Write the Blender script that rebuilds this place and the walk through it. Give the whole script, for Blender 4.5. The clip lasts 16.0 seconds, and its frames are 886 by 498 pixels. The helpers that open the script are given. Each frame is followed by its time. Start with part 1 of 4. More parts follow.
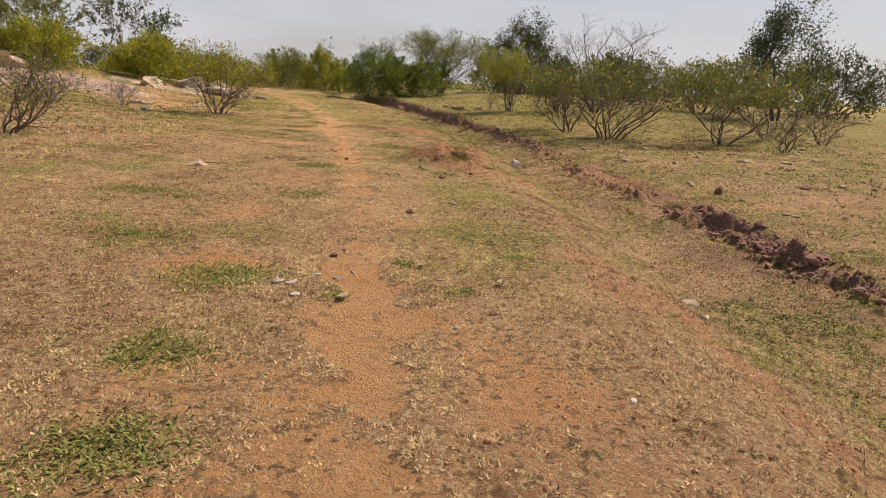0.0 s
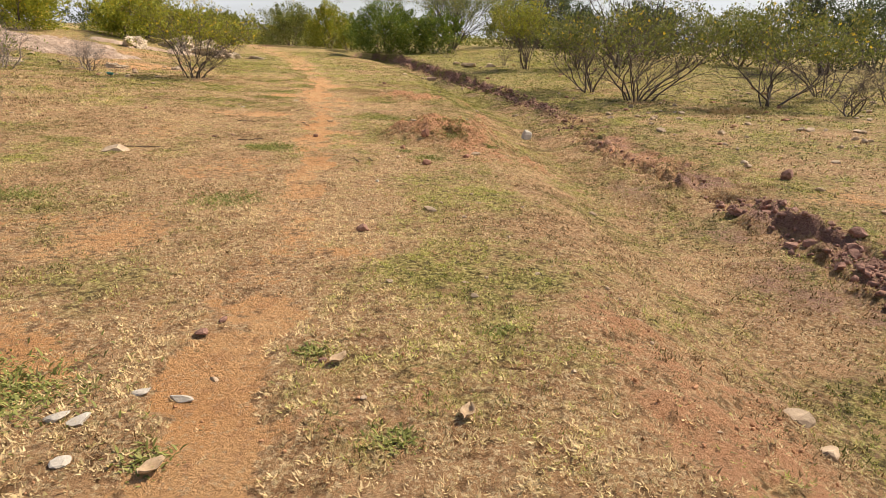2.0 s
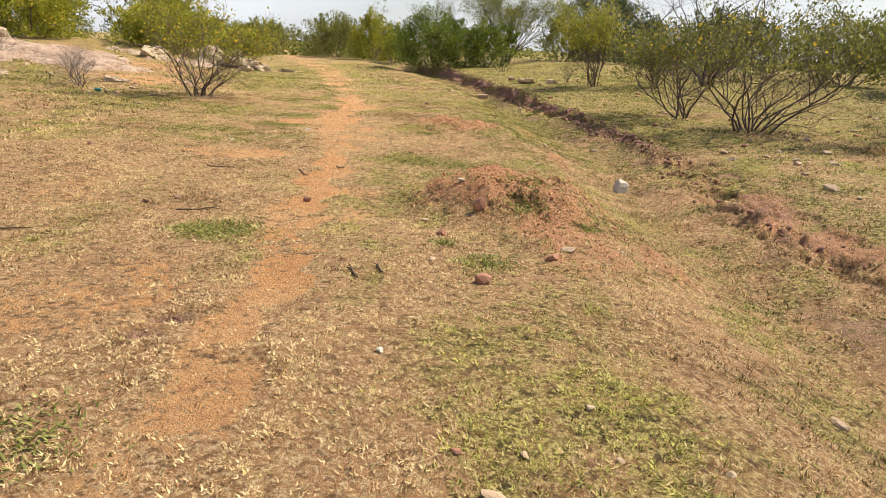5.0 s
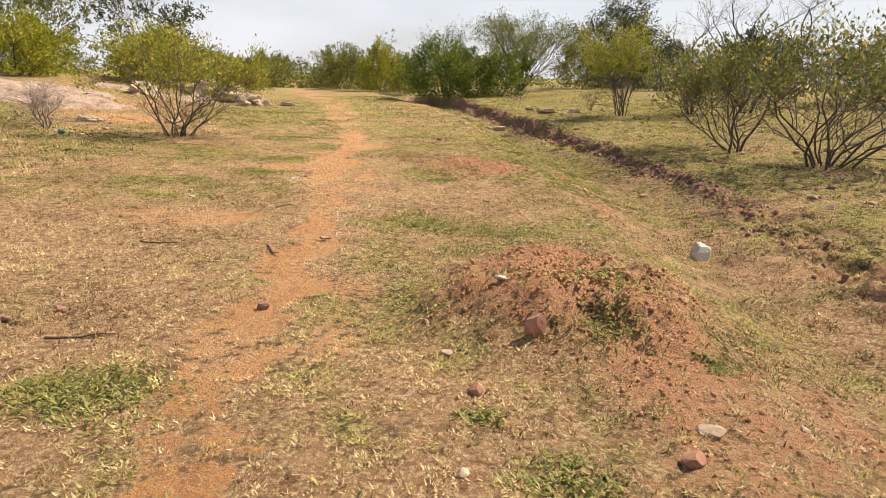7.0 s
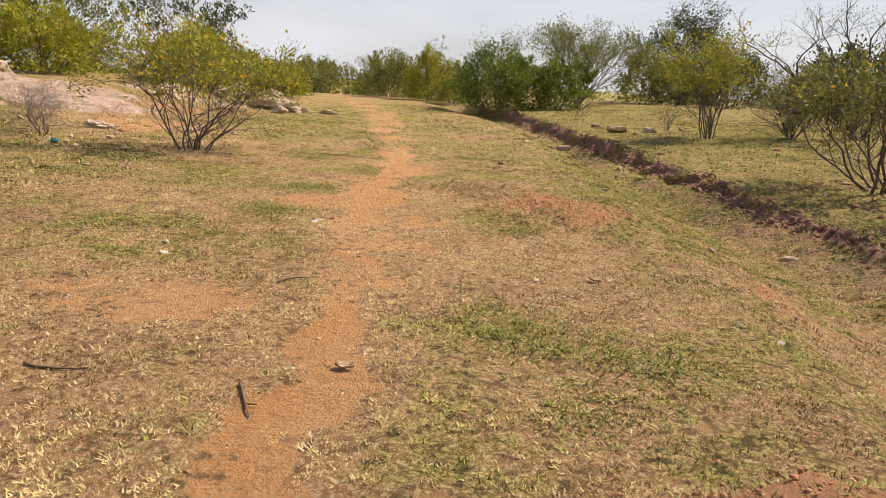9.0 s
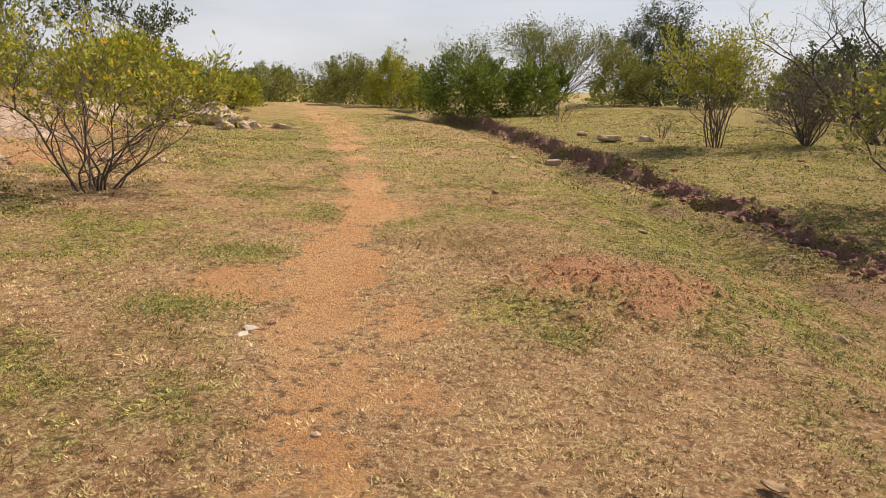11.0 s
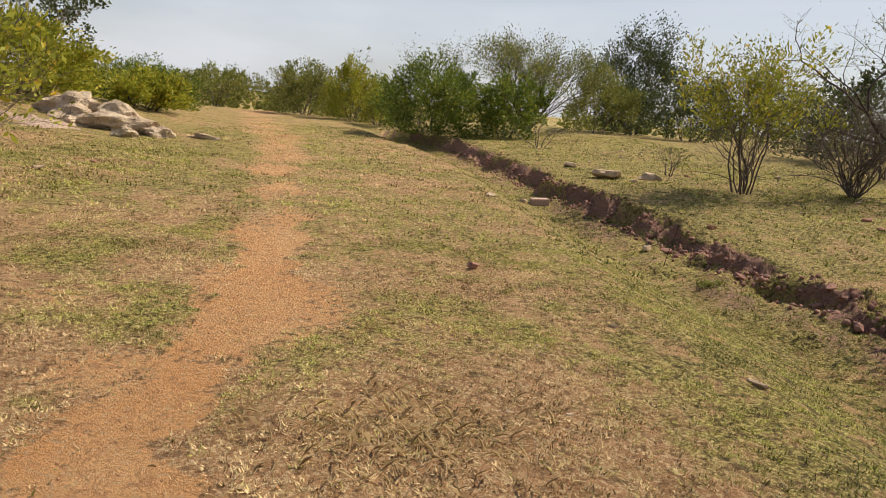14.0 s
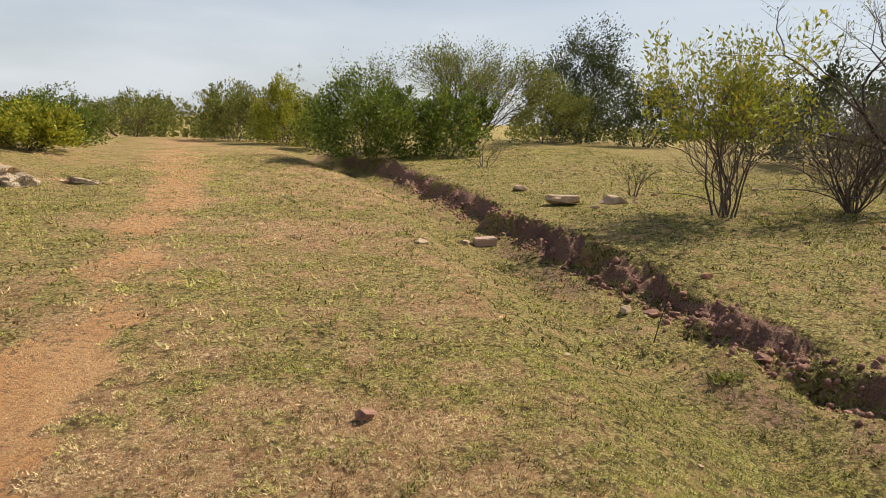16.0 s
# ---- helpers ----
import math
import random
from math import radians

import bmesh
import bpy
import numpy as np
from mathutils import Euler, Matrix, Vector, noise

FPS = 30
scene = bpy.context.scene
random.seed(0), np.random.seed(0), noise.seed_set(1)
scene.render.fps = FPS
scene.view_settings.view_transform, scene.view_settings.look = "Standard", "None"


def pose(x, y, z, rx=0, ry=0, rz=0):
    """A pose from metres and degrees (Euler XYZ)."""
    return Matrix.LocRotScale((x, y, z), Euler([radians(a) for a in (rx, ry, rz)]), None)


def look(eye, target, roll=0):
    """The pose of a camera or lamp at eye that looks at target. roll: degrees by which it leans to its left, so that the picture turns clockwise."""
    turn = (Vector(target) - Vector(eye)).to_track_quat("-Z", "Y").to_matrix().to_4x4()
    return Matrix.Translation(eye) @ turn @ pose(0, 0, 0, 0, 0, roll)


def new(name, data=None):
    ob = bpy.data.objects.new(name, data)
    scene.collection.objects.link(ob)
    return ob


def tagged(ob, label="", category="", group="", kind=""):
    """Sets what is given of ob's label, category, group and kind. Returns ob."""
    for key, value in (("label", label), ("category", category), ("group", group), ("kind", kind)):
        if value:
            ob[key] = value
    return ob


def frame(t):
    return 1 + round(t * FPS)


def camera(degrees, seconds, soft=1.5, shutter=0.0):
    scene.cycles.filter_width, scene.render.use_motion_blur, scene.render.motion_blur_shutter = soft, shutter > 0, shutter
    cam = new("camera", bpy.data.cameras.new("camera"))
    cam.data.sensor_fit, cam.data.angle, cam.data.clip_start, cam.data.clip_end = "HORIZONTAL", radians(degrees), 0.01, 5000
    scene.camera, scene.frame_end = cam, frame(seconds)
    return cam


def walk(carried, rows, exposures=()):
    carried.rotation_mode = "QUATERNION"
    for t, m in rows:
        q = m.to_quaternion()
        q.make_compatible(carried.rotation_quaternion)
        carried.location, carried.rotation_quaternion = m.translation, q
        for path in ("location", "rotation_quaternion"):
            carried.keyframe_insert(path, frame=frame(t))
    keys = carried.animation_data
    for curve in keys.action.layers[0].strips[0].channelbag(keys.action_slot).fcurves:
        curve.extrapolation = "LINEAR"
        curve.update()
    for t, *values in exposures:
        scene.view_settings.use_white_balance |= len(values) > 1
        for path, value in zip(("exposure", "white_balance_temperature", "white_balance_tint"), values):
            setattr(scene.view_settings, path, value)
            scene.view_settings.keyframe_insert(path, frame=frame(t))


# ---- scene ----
cam = camera(69.2, 16.0, soft=0.75)
PATH = [
    (0, (0.2, 0.892, 1.359), (0.38, 2.82, 0.858), 3.1),
    (0.5, (0.368, 1.471, 1.332), (0.535, 3.377, 0.752), 1.7),
    (1, (0.498, 1.928, 1.367), (0.551, 3.835, 0.767), 4.7),
    (1.5, (0.661, 2.449, 1.368), (0.82, 4.34, 0.735), 0.7),
    (2, (0.765, 3.006, 1.388), (0.886, 4.901, 0.76), 2.2),
    (2.5, (0.825, 3.6, 1.383), (0.972, 5.508, 0.803), 4.4),
    (3, (0.841, 4.163, 1.362), (0.994, 6.062, 0.751), 1.5),
    (3.5, (0.821, 4.728, 1.434), (0.817, 6.641, 0.85), 5.5),
    (3.7, (0.831, 4.958, 1.418), (0.795, 6.884, 0.88), 4.4),
    (5.8, (0.763, 7.401, 1.353), (0.75, 9.299, 0.722), 1.9),
    (6, (0.757, 7.567, 1.359), (0.674, 9.473, 0.76), 3.8),
    (6.5, (0.667, 8.141, 1.353), (0.703, 10.051, 0.762), 3.3),
    (7, (0.647, 8.693, 1.321), (0.589, 10.624, 0.802), 1.3),
    (7.5, (0.574, 9.261, 1.359), (0.31, 11.189, 0.902), 4.3),
    (8, (0.495, 9.845, 1.352), (0.337, 11.761, 0.8), 0.4),
    (8.5, (0.376, 10.454, 1.341), (0.021, 12.354, 0.826), 2.5),
    (9, (0.211, 11.078, 1.332), (0.032, 13.007, 0.834), 2.9),
    (9.5, (0.097, 11.715, 1.314), (-0.024, 13.655, 0.845), -0.1),
    (10, (-0.042, 12.236, 1.334), (-0.224, 14.183, 0.915), 2.6),
    (10.2, (-0.1, 12.482, 1.368), (-0.184, 14.43, 0.924), 1.3),
    (12.3, (-0.448, 14.817, 1.447), (-0.511, 16.753, 0.951), 1.9),
    (12.5, (-0.463, 15.024, 1.432), (-0.565, 16.962, 0.95), 3.3),
    (13, (-0.482, 15.696, 1.433), (-0.497, 17.636, 0.947), 1.9),
    (13.5, (-0.38, 16.343, 1.391), (-0.326, 18.301, 0.988), 3.0),
    (14, (-0.317, 16.913, 1.371), (-0.268, 18.865, 0.942), 4.9),
    (14.5, (-0.188, 17.593, 1.404), (0.077, 19.522, 0.943), 1.9),
    (15, (-0.067, 18.12, 1.441), (0.099, 20.044, 0.923), 3.6),
    (15.5, (0.047, 18.759, 1.507), (0.164, 20.704, 1.06), 2.7),
    (16, (0.194, 19.252, 1.561), (0.372, 21.207, 1.176), 1.8),
]
walk(cam, [(t, look(eye, target, roll)) for t, eye, target, roll in PATH], exposures=[(0, -0.02, 6780, 17.0), (0.5, -0.02, 6836, 18.4), (1, 0.4, 6612, 12.8), (1.5, 0.17, 6696, 14.9), (2, 0.34, 6584, 12.1), (3, 0.48, 6528, 10.7), (3.7, 0.48, 6528, 10.7), (5.8, 0.52, 6528, 10.7), (6, 0.48, 6500, 10.0), (6.5, 0.27, 6668, 14.2), (7, 0.48, 6668, 14.2), (7.5, 0.5, 6724, 15.6), (8, 0.2, 6780, 17.0), (8.5, 0.31, 6752, 16.3), (9, 0.31, 6724, 15.6), (10, 0.26, 6696, 14.9), (12.5, 0.15, 6710, 15.2), (13, 0.06, 6710, 15.2), (13.5, 0.09, 6528, 10.7), (14, 0.17, 6598, 12.4), (14.5, 0.37, 6570, 11.8), (15, 0.12, 6542, 11.1), (16, 0.19, 6500, 10.0)])

# ---- light ----
SUN_AZ, SUN_EL = 62, 50
world = bpy.data.worlds.new("sky")
scene.world = world
world.use_nodes = True
wt = world.node_tree
sky = wt.nodes.new("ShaderNodeTexSky")
sky.sky_type = "NISHITA"
sky.sun_disc = False
sky.sun_elevation, sky.sun_rotation = radians(SUN_EL), radians(SUN_AZ)
sky.air_density, sky.dust_density, sky.ozone_density = 1.0, 1.6, 1.5
coord = wt.nodes.new("ShaderNodeTexCoord")
stretch = wt.nodes.new("ShaderNodeMapping")
stretch.inputs["Scale"].default_value = (1.6, 1.6, 7.0)
cloud = wt.nodes.new("ShaderNodeTexNoise")
cloud.inputs["Scale"].default_value, cloud.inputs["Detail"].default_value = 1.7, 5
ramp = wt.nodes.new("ShaderNodeMapRange")
ramp.inputs[1].default_value, ramp.inputs[2].default_value = 0.35, 0.7
ramp.inputs[3].default_value, ramp.inputs[4].default_value = 0.5, 0.85
haze = wt.nodes.new("ShaderNodeMix")
haze.data_type = "RGBA"
haze.inputs[7].default_value = (7.9, 8.3, 8.8, 1)
wt.links.new(coord.outputs["Generated"], stretch.inputs[0])
wt.links.new(stretch.outputs[0], cloud.inputs["Vector"])
wt.links.new(cloud.outputs[0], ramp.inputs[0])
split = wt.nodes.new("ShaderNodeSeparateXYZ")
clear = wt.nodes.new("ShaderNodeMapRange")
clear.interpolation_type = "SMOOTHSTEP"
clear.inputs[1].default_value, clear.inputs[2].default_value = 0.06, 0.55
clear.inputs[3].default_value, clear.inputs[4].default_value = 1.0, 0.1
veil = wt.nodes.new("ShaderNodeMath")
veil.operation = "MULTIPLY"
wt.links.new(coord.outputs["Generated"], split.inputs[0])
wt.links.new(split.outputs["Z"], clear.inputs[0])
wt.links.new(clear.outputs[0], veil.inputs[0])
wt.links.new(ramp.outputs[0], veil.inputs[1])
wt.links.new(veil.outputs[0], haze.inputs[0])
wt.links.new(sky.outputs[0], haze.inputs[6])
wt.links.new(haze.outputs[2], wt.nodes["Background"].inputs[0])
wt.nodes["Background"].inputs["Strength"].default_value = 0.085
sun = new("sun", bpy.data.lights.new("sun", "SUN"))
sun.data.energy, sun.data.angle, sun.data.color = 5.0, radians(0.6), (1.0, 0.91, 0.75)
sun.matrix_world = look((20 * math.sin(radians(SUN_AZ)), 20 * math.cos(radians(SUN_AZ)), 20 * math.tan(radians(SUN_EL))), (0, 0, 0))


# ---- materials ----
class Nodes:
    """A node material being put together."""

    def __init__(self, name, rough=0.9):
        self.mat = bpy.data.materials.new(name)
        self.mat.use_nodes = True
        self.tree = self.mat.node_tree
        self.bsdf = self.tree.nodes["Principled BSDF"]
        self.bsdf.inputs["Roughness"].default_value = rough
        self.bsdf.inputs["Specular IOR Level"].default_value = 0.25
        self.pos = self.tree.nodes.new("ShaderNodeNewGeometry").outputs["Position"]

    def node(self, kind, **values):
        n = self.tree.nodes.new(kind)
        for key, value in values.items():
            n.inputs[key].default_value = value
        return n

    def link(self, a, b):
        self.tree.links.new(a, b)

    def noise(self, scale, detail=4.0, rough=0.6, vector=None):
        n = self.node("ShaderNodeTexNoise", Scale=scale, Detail=detail, Roughness=rough)
        self.link(vector or self.pos, n.inputs["Vector"])
        return n.outputs["Fac"]

    def attr(self, name):
        n = self.tree.nodes.new("ShaderNodeAttribute")
        n.attribute_name = name
        return n.outputs["Fac"]

    def span(self, value, a, b, lo=0.0, hi=1.0):
        n = self.tree.nodes.new("ShaderNodeMapRange")
        for k, v in ((1, a), (2, b), (3, lo), (4, hi)):
            n.inputs[k].default_value = v
        self.link(value, n.inputs[0])
        return n.outputs[0]

    def sums(self, op, a, b):
        n = self.tree.nodes.new("ShaderNodeMath")
        n.operation = op
        for k, v in enumerate((a, b)):
            if isinstance(v, (int, float)):
                n.inputs[k].default_value = v
            else:
                self.link(v, n.inputs[k])
        return n.outputs[0]

    def mix(self, fac, a, b, blend="MIX"):
        n = self.tree.nodes.new("ShaderNodeMix")
        n.data_type, n.blend_type = "RGBA", blend
        for k, v in ((0, fac), (6, a), (7, b)):
            if isinstance(v, tuple):
                n.inputs[k].default_value = (*v, 1)
            elif isinstance(v, (int, float)):
                n.inputs[k].default_value = v
            else:
                self.link(v, n.inputs[k])
        return n.outputs[2]

    def color(self, c):
        self.link(c, self.bsdf.inputs["Base Color"])

    def bump(self, height, strength=0.5, distance=0.01):
        n = self.node("ShaderNodeBump", Strength=strength, Distance=distance)
        self.link(height, n.inputs["Height"])
        self.link(n.outputs[0], self.bsdf.inputs["Normal"])


def ground_material():
    m = Nodes("ground_soil", 0.95)
    fine, mid, grit = m.noise(55, 6, 0.7), m.noise(7, 5), m.noise(230, 3, 0.7)
    big = m.noise(0.8, 4)
    litter, tufts = m.noise(42, 3, 0.65), m.noise(17, 4, 0.65)
    soil = m.mix(m.span(mid, 0.3, 0.7), (0.46, 0.25, 0.115), (0.62, 0.37, 0.18))
    soil = m.mix(m.span(litter, 0.51, 0.57, 0, 0.9), soil, (0.78, 0.57, 0.32))
    # dark gaps between tufts: shade among the blades put into the soil colour
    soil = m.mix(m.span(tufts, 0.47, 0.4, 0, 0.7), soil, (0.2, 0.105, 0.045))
    moss = m.mix(m.span(litter, 0.44, 0.58), (0.22, 0.18, 0.045), (0.62, 0.52, 0.17))
    # the same blade shade painted into the green ground
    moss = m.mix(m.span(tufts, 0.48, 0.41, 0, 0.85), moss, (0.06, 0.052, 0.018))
    edge = m.sums("ADD", m.attr("green"), m.sums("MULTIPLY", m.sums("SUBTRACT", mid, 0.5), 1.6))
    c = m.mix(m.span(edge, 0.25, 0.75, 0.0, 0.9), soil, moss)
    patch = m.noise(4.3, 4, 0.6)
    c = m.mix(m.span(patch, 0.54, 0.66, 0, 0.65), c, (0.66, 0.39, 0.2))
    c = m.mix(m.span(m.noise(2.6, 4, 0.65), 0.47, 0.36, 0, 0.6), c, m.mix(1.0, c, (0.62, 0.57, 0.52), "MULTIPLY"))
    dust = m.mix(m.span(big, 0.3, 0.7), (0.75, 0.37, 0.14), (0.8, 0.48, 0.225))
    dust = m.mix(m.span(fine, 0.52, 0.66, 0, 0.5), dust, (0.48, 0.23, 0.1))
    dust = m.mix(m.span(litter, 0.55, 0.65, 0, 0.6), dust, (0.66, 0.48, 0.29))
    dust = m.mix(m.span(m.noise(11, 4, 0.7), 0.47, 0.38, 0, 0.45), dust, (0.5, 0.23, 0.1))
    ragged = m.sums("ADD", m.sums("MULTIPLY", m.sums("SUBTRACT", mid, 0.5), 0.9), m.sums("MULTIPLY", m.sums("SUBTRACT", tufts, 0.5), 2.0))
    c = m.mix(m.span(m.sums("ADD", m.attr("bare"), ragged), 0.42, 0.72), c, dust)
    clay = m.mix(m.span(fine, 0.35, 0.65), (0.52, 0.235, 0.11), (0.78, 0.44, 0.235))
    c = m.mix(m.span(m.sums("ADD", m.attr("red"), ragged), 0.35, 0.8), c, clay)
    bank = m.mix(m.span(fine, 0.35, 0.65), (0.2, 0.095, 0.07), (0.62, 0.36, 0.265))
    bank = m.mix(m.span(tufts, 0.5, 0.66, 0, 0.7), bank, (0.4, 0.24, 0.14))
    c = m.mix(m.span(m.sums("ADD", m.attr("bank"), m.sums("MULTIPLY", ragged, 0.7)), 0.3, 0.65), c, bank)
    # grit speckle, deepened to paint in small shadows among the blades
    c = m.mix(m.span(grit, 0.42, 0.62, 0.0, 0.6), c, m.mix(1.0, c, (0.6, 0.56, 0.52), "MULTIPLY"))
    m.color(c)
    m.bump(m.sums("ADD", m.sums("ADD", fine, m.sums("MULTIPLY", grit, 0.5)), m.sums("MULTIPLY", tufts, 1.2)), 1.0, 0.04)
    return m.mat


def leafy(name, dark, light, worn, through_share=0.35, by_green=False, hue_noise=1.5):
    """Leaf or grass blade: colour by piece, some light shining through."""
    m = Nodes(name, 0.6)
    one = m.tree.nodes["Geometry"].outputs["Random Per Island"] if "Geometry" in m.tree.nodes else None
    c = m.mix(one, dark, light)
    patch = m.noise(hue_noise, 3)
    c = m.mix(m.span(patch, 0.35, 0.7, 0.0, 0.6), c, light)
    if by_green:
        # each clump has its own tone, each blade a little of its own
        tone = m.sums("ADD", m.attr("straw"), m.sums("MULTIPLY", m.sums("SUBTRACT", one, 0.5), 0.5))
        c = m.mix(m.span(tone, 0.1, 0.95), dark, light)
        dry = m.mix(m.span(tone, 0.05, 0.95), tuple(v * f for v, f in zip(worn, (0.3, 0.23, 0.17))), tuple(min(0.9, v * f) for v, f in zip(worn, (1.48, 1.58, 1.7))))
        edge = m.sums("ADD", m.attr("green"), m.sums("MULTIPLY", m.sums("SUBTRACT", one, 0.5), 0.3))
        c = m.mix(m.span(edge, 0.3, 0.6), dry, c)
    else:
        c = m.mix(m.span(one, 0.9, 0.97), c, worn)
    m.color(c)
    glow = m.tree.nodes.new("ShaderNodeBsdfTranslucent")
    m.link(c, glow.inputs[0])
    both = m.tree.nodes.new("ShaderNodeMixShader")
    both.inputs[0].default_value = through_share
    m.link(m.bsdf.outputs[0], both.inputs[1])
    m.link(glow.outputs[0], both.inputs[2])
    m.link(both.outputs[0], m.tree.nodes["Material Output"].inputs[0])
    return m.mat


def grainy(name, a, b, scale, rough=0.9, bump=0.4, spots=None, depth=0.01):
    m = Nodes(name, rough)
    fine, mid = m.noise(scale * 6, 5, 0.7), m.noise(scale, 5)
    c = m.mix(m.span(mid, 0.3, 0.7), a, b)
    if spots:
        c = m.mix(m.span(m.noise(scale * 2.3, 4), 0.55, 0.7, 0, 0.8), c, spots)
    c = m.mix(m.span(fine, 0.3, 0.7, 0.0, 0.45), c, m.mix(1.0, c, (0.55, 0.52, 0.5), "MULTIPLY"))
    m.color(c)
    m.bump(m.sums("ADD", fine, mid), bump, depth)
    return m.mat


M_GROUND = ground_material()
M_GRASS = leafy("grass_blades", (0.085, 0.09, 0.014), (0.57, 0.53, 0.13), (0.6, 0.425, 0.21), 0.25, True)
M_WEED = leafy("weed_leaves", (0.13, 0.145, 0.035), (0.36, 0.36, 0.1), (0.42, 0.33, 0.15), 0.3)
M_DRYTUFT = leafy("dry_stalks", (0.3, 0.2, 0.1), (0.62, 0.47, 0.26), (0.6, 0.46, 0.26), 0.35)
M_LEAF_YELLOW = leafy("yellow_green_leaves", (0.1, 0.118, 0.012), (0.43, 0.43, 0.045), (0.58, 0.42, 0.05), 0.35)
M_LEAF_OLIVE = leafy("olive_leaves", (0.055, 0.066, 0.015), (0.27, 0.285, 0.06), (0.42, 0.33, 0.07), 0.33)
M_LEAF_GREEN = leafy("fresh_green_leaves", (0.032, 0.05, 0.009), (0.2, 0.26, 0.035), (0.34, 0.32, 0.05), 0.35)
M_LEAF_DARK = leafy("dark_green_leaves", (0.028, 0.042, 0.014), (0.09, 0.115, 0.035), (0.13, 0.13, 0.05), 0.25)
M_FLOWER = leafy("yellow_petals", (0.75, 0.45, 0.02), (0.85, 0.62, 0.05), (0.8, 0.5, 0.1), 0.3)
M_BARK = grainy("grey_brown_bark", (0.075, 0.055, 0.045), (0.22, 0.17, 0.14), 14, 0.85, 0.5)
M_BARK_PALE = grainy("pale_bark", (0.22, 0.17, 0.14), (0.4, 0.33, 0.28), 14, 0.85, 0.5)
M_BARK_DARK = grainy("dark_bark", (0.05, 0.04, 0.035), (0.12, 0.09, 0.075), 14, 0.85, 0.5)
M_ROCK = grainy("pale_pink_granite", (0.6, 0.44, 0.29), (0.86, 0.7, 0.5), 2.6, 0.9, 1.0, (0.36, 0.23, 0.16), 0.1)
M_SHEET = grainy("pink_rock_sheet", (0.5, 0.33, 0.23), (0.76, 0.58, 0.44), 1.9, 0.92, 1.0, (0.3, 0.19, 0.13), 0.12)
M_STONE = grainy("buff_stone", (0.42, 0.29, 0.185), (0.66, 0.5, 0.34), 9, 0.85, 0.5)
M_STONE_RED = grainy("red_brown_stone", (0.3, 0.135, 0.085), (0.5, 0.26, 0.17), 9, 0.85, 0.5)
M_STONE_WHITE = grainy("white_stone", (0.56, 0.49, 0.38), (0.74, 0.66, 0.53), 12, 0.8, 0.4)
M_CLOD = grainy("dark_earth_clod", (0.22, 0.11, 0.08), (0.48, 0.27, 0.2), 20, 0.95, 0.7)
M_CRUMB = grainy("red_earth_crumbs", (0.48, 0.22, 0.11), (0.74, 0.41, 0.22), 20, 0.95, 0.7)
M_STONE_GREY = grainy("grey_slate", (0.42, 0.36, 0.29), (0.6, 0.53, 0.44), 14, 0.8, 0.4)
M_SCRAP = grainy("teal_plastic", (0.06, 0.28, 0.26), (0.12, 0.4, 0.36), 20, 0.45, 0.3)
M_DRYLEAF = grainy("dry_leaf", (0.36, 0.24, 0.14), (0.52, 0.38, 0.24), 30, 0.8, 0.3)
M_BRICK = grainy("old_brick", (0.42, 0.27, 0.2), (0.6, 0.44, 0.34), 16, 0.9, 0.5)
M_STICK = grainy("dry_stick", (0.12, 0.08, 0.055), (0.26, 0.18, 0.12), 25, 0.85, 0.5)


# ---- shape of the ground ----
def lattice(ix, iy, seed):
    h = (ix.astype(np.int64) * 374761393 + iy.astype(np.int64) * 668265263 + seed * 982451653) & 0xFFFFFFFF
    h = ((h ^ (h >> 13)) * 1274126177) & 0xFFFFFFFF
    return ((h ^ (h >> 16)) & 0xFFFF) / 65535.0


def rough_noise(x, y, size, seed):
    """Smooth noise, -1 to 1, with lumps of that size."""
    u, v = x / size, y / size
    iu, iv = np.floor(u), np.floor(v)
    fu, fv = u - iu, v - iv
    fu, fv = fu * fu * (3 - 2 * fu), fv * fv * (3 - 2 * fv)
    a = lattice(iu, iv, seed) * (1 - fu) + lattice(iu + 1, iv, seed) * fu
    b = lattice(iu, iv + 1, seed) * (1 - fu) + lattice(iu + 1, iv + 1, seed) * fu
    return 2 * (a * (1 - fv) + b * fv) - 1


def step(a, b, v):
    t = np.clip((v - a) / (b - a), 0, 1)
    return t * t * (3 - 2 * t)


def spot(x, y, cx, cy, rx, ry):
    d = np.sqrt(((x - cx) / rx) ** 2 + ((y - cy) / ry) ** 2)
    return 1 - step(0.45, 1.15, d)


def trail_x(y):
    return np.interp(y, (0, 2.8, 4.5, 6, 7.7, 9.5, 12, 13.5, 14.7, 16.3, 17.6, 19.7, 22, 24.5, 26, 29, 35, 42.5, 50, 60),
                     (0.0, -0.02, 0.07, 0.05, 0.0, -0.18, -0.4, -0.55, -0.66, -0.95, -1.2, -1.35, -1.65, -2.0, -2.5, -3.3, -4.6, -7.2, -9.2, -12))


def trail_half(y):
    return np.interp(y, (0, 6, 12, 16, 18, 20, 25, 29, 35, 50), (0.28, 0.25, 0.27, 0.29, 0.34, 0.3, 0.36, 0.55, 0.9, 1.2))


def foot_x(y):
    return np.interp(y, (0, 4, 6.2, 7, 8.6, 10.4, 12.4, 13.4, 15.3, 16.5, 18.7, 20, 21.8, 23, 24.9, 26, 27.1, 29, 32.2, 34.5, 36.7, 40.3, 44.3, 50),
                     (4.9, 4.65, 4.45, 4.25, 4.4, 4.08, 3.8, 3.6, 3.95, 4.08, 3.9, 3.68, 3.58, 3.3, 3.0, 2.76, 2.52, 2.12, 1.55, 1.08, 0.62, -0.1, -2.4, -4.0))


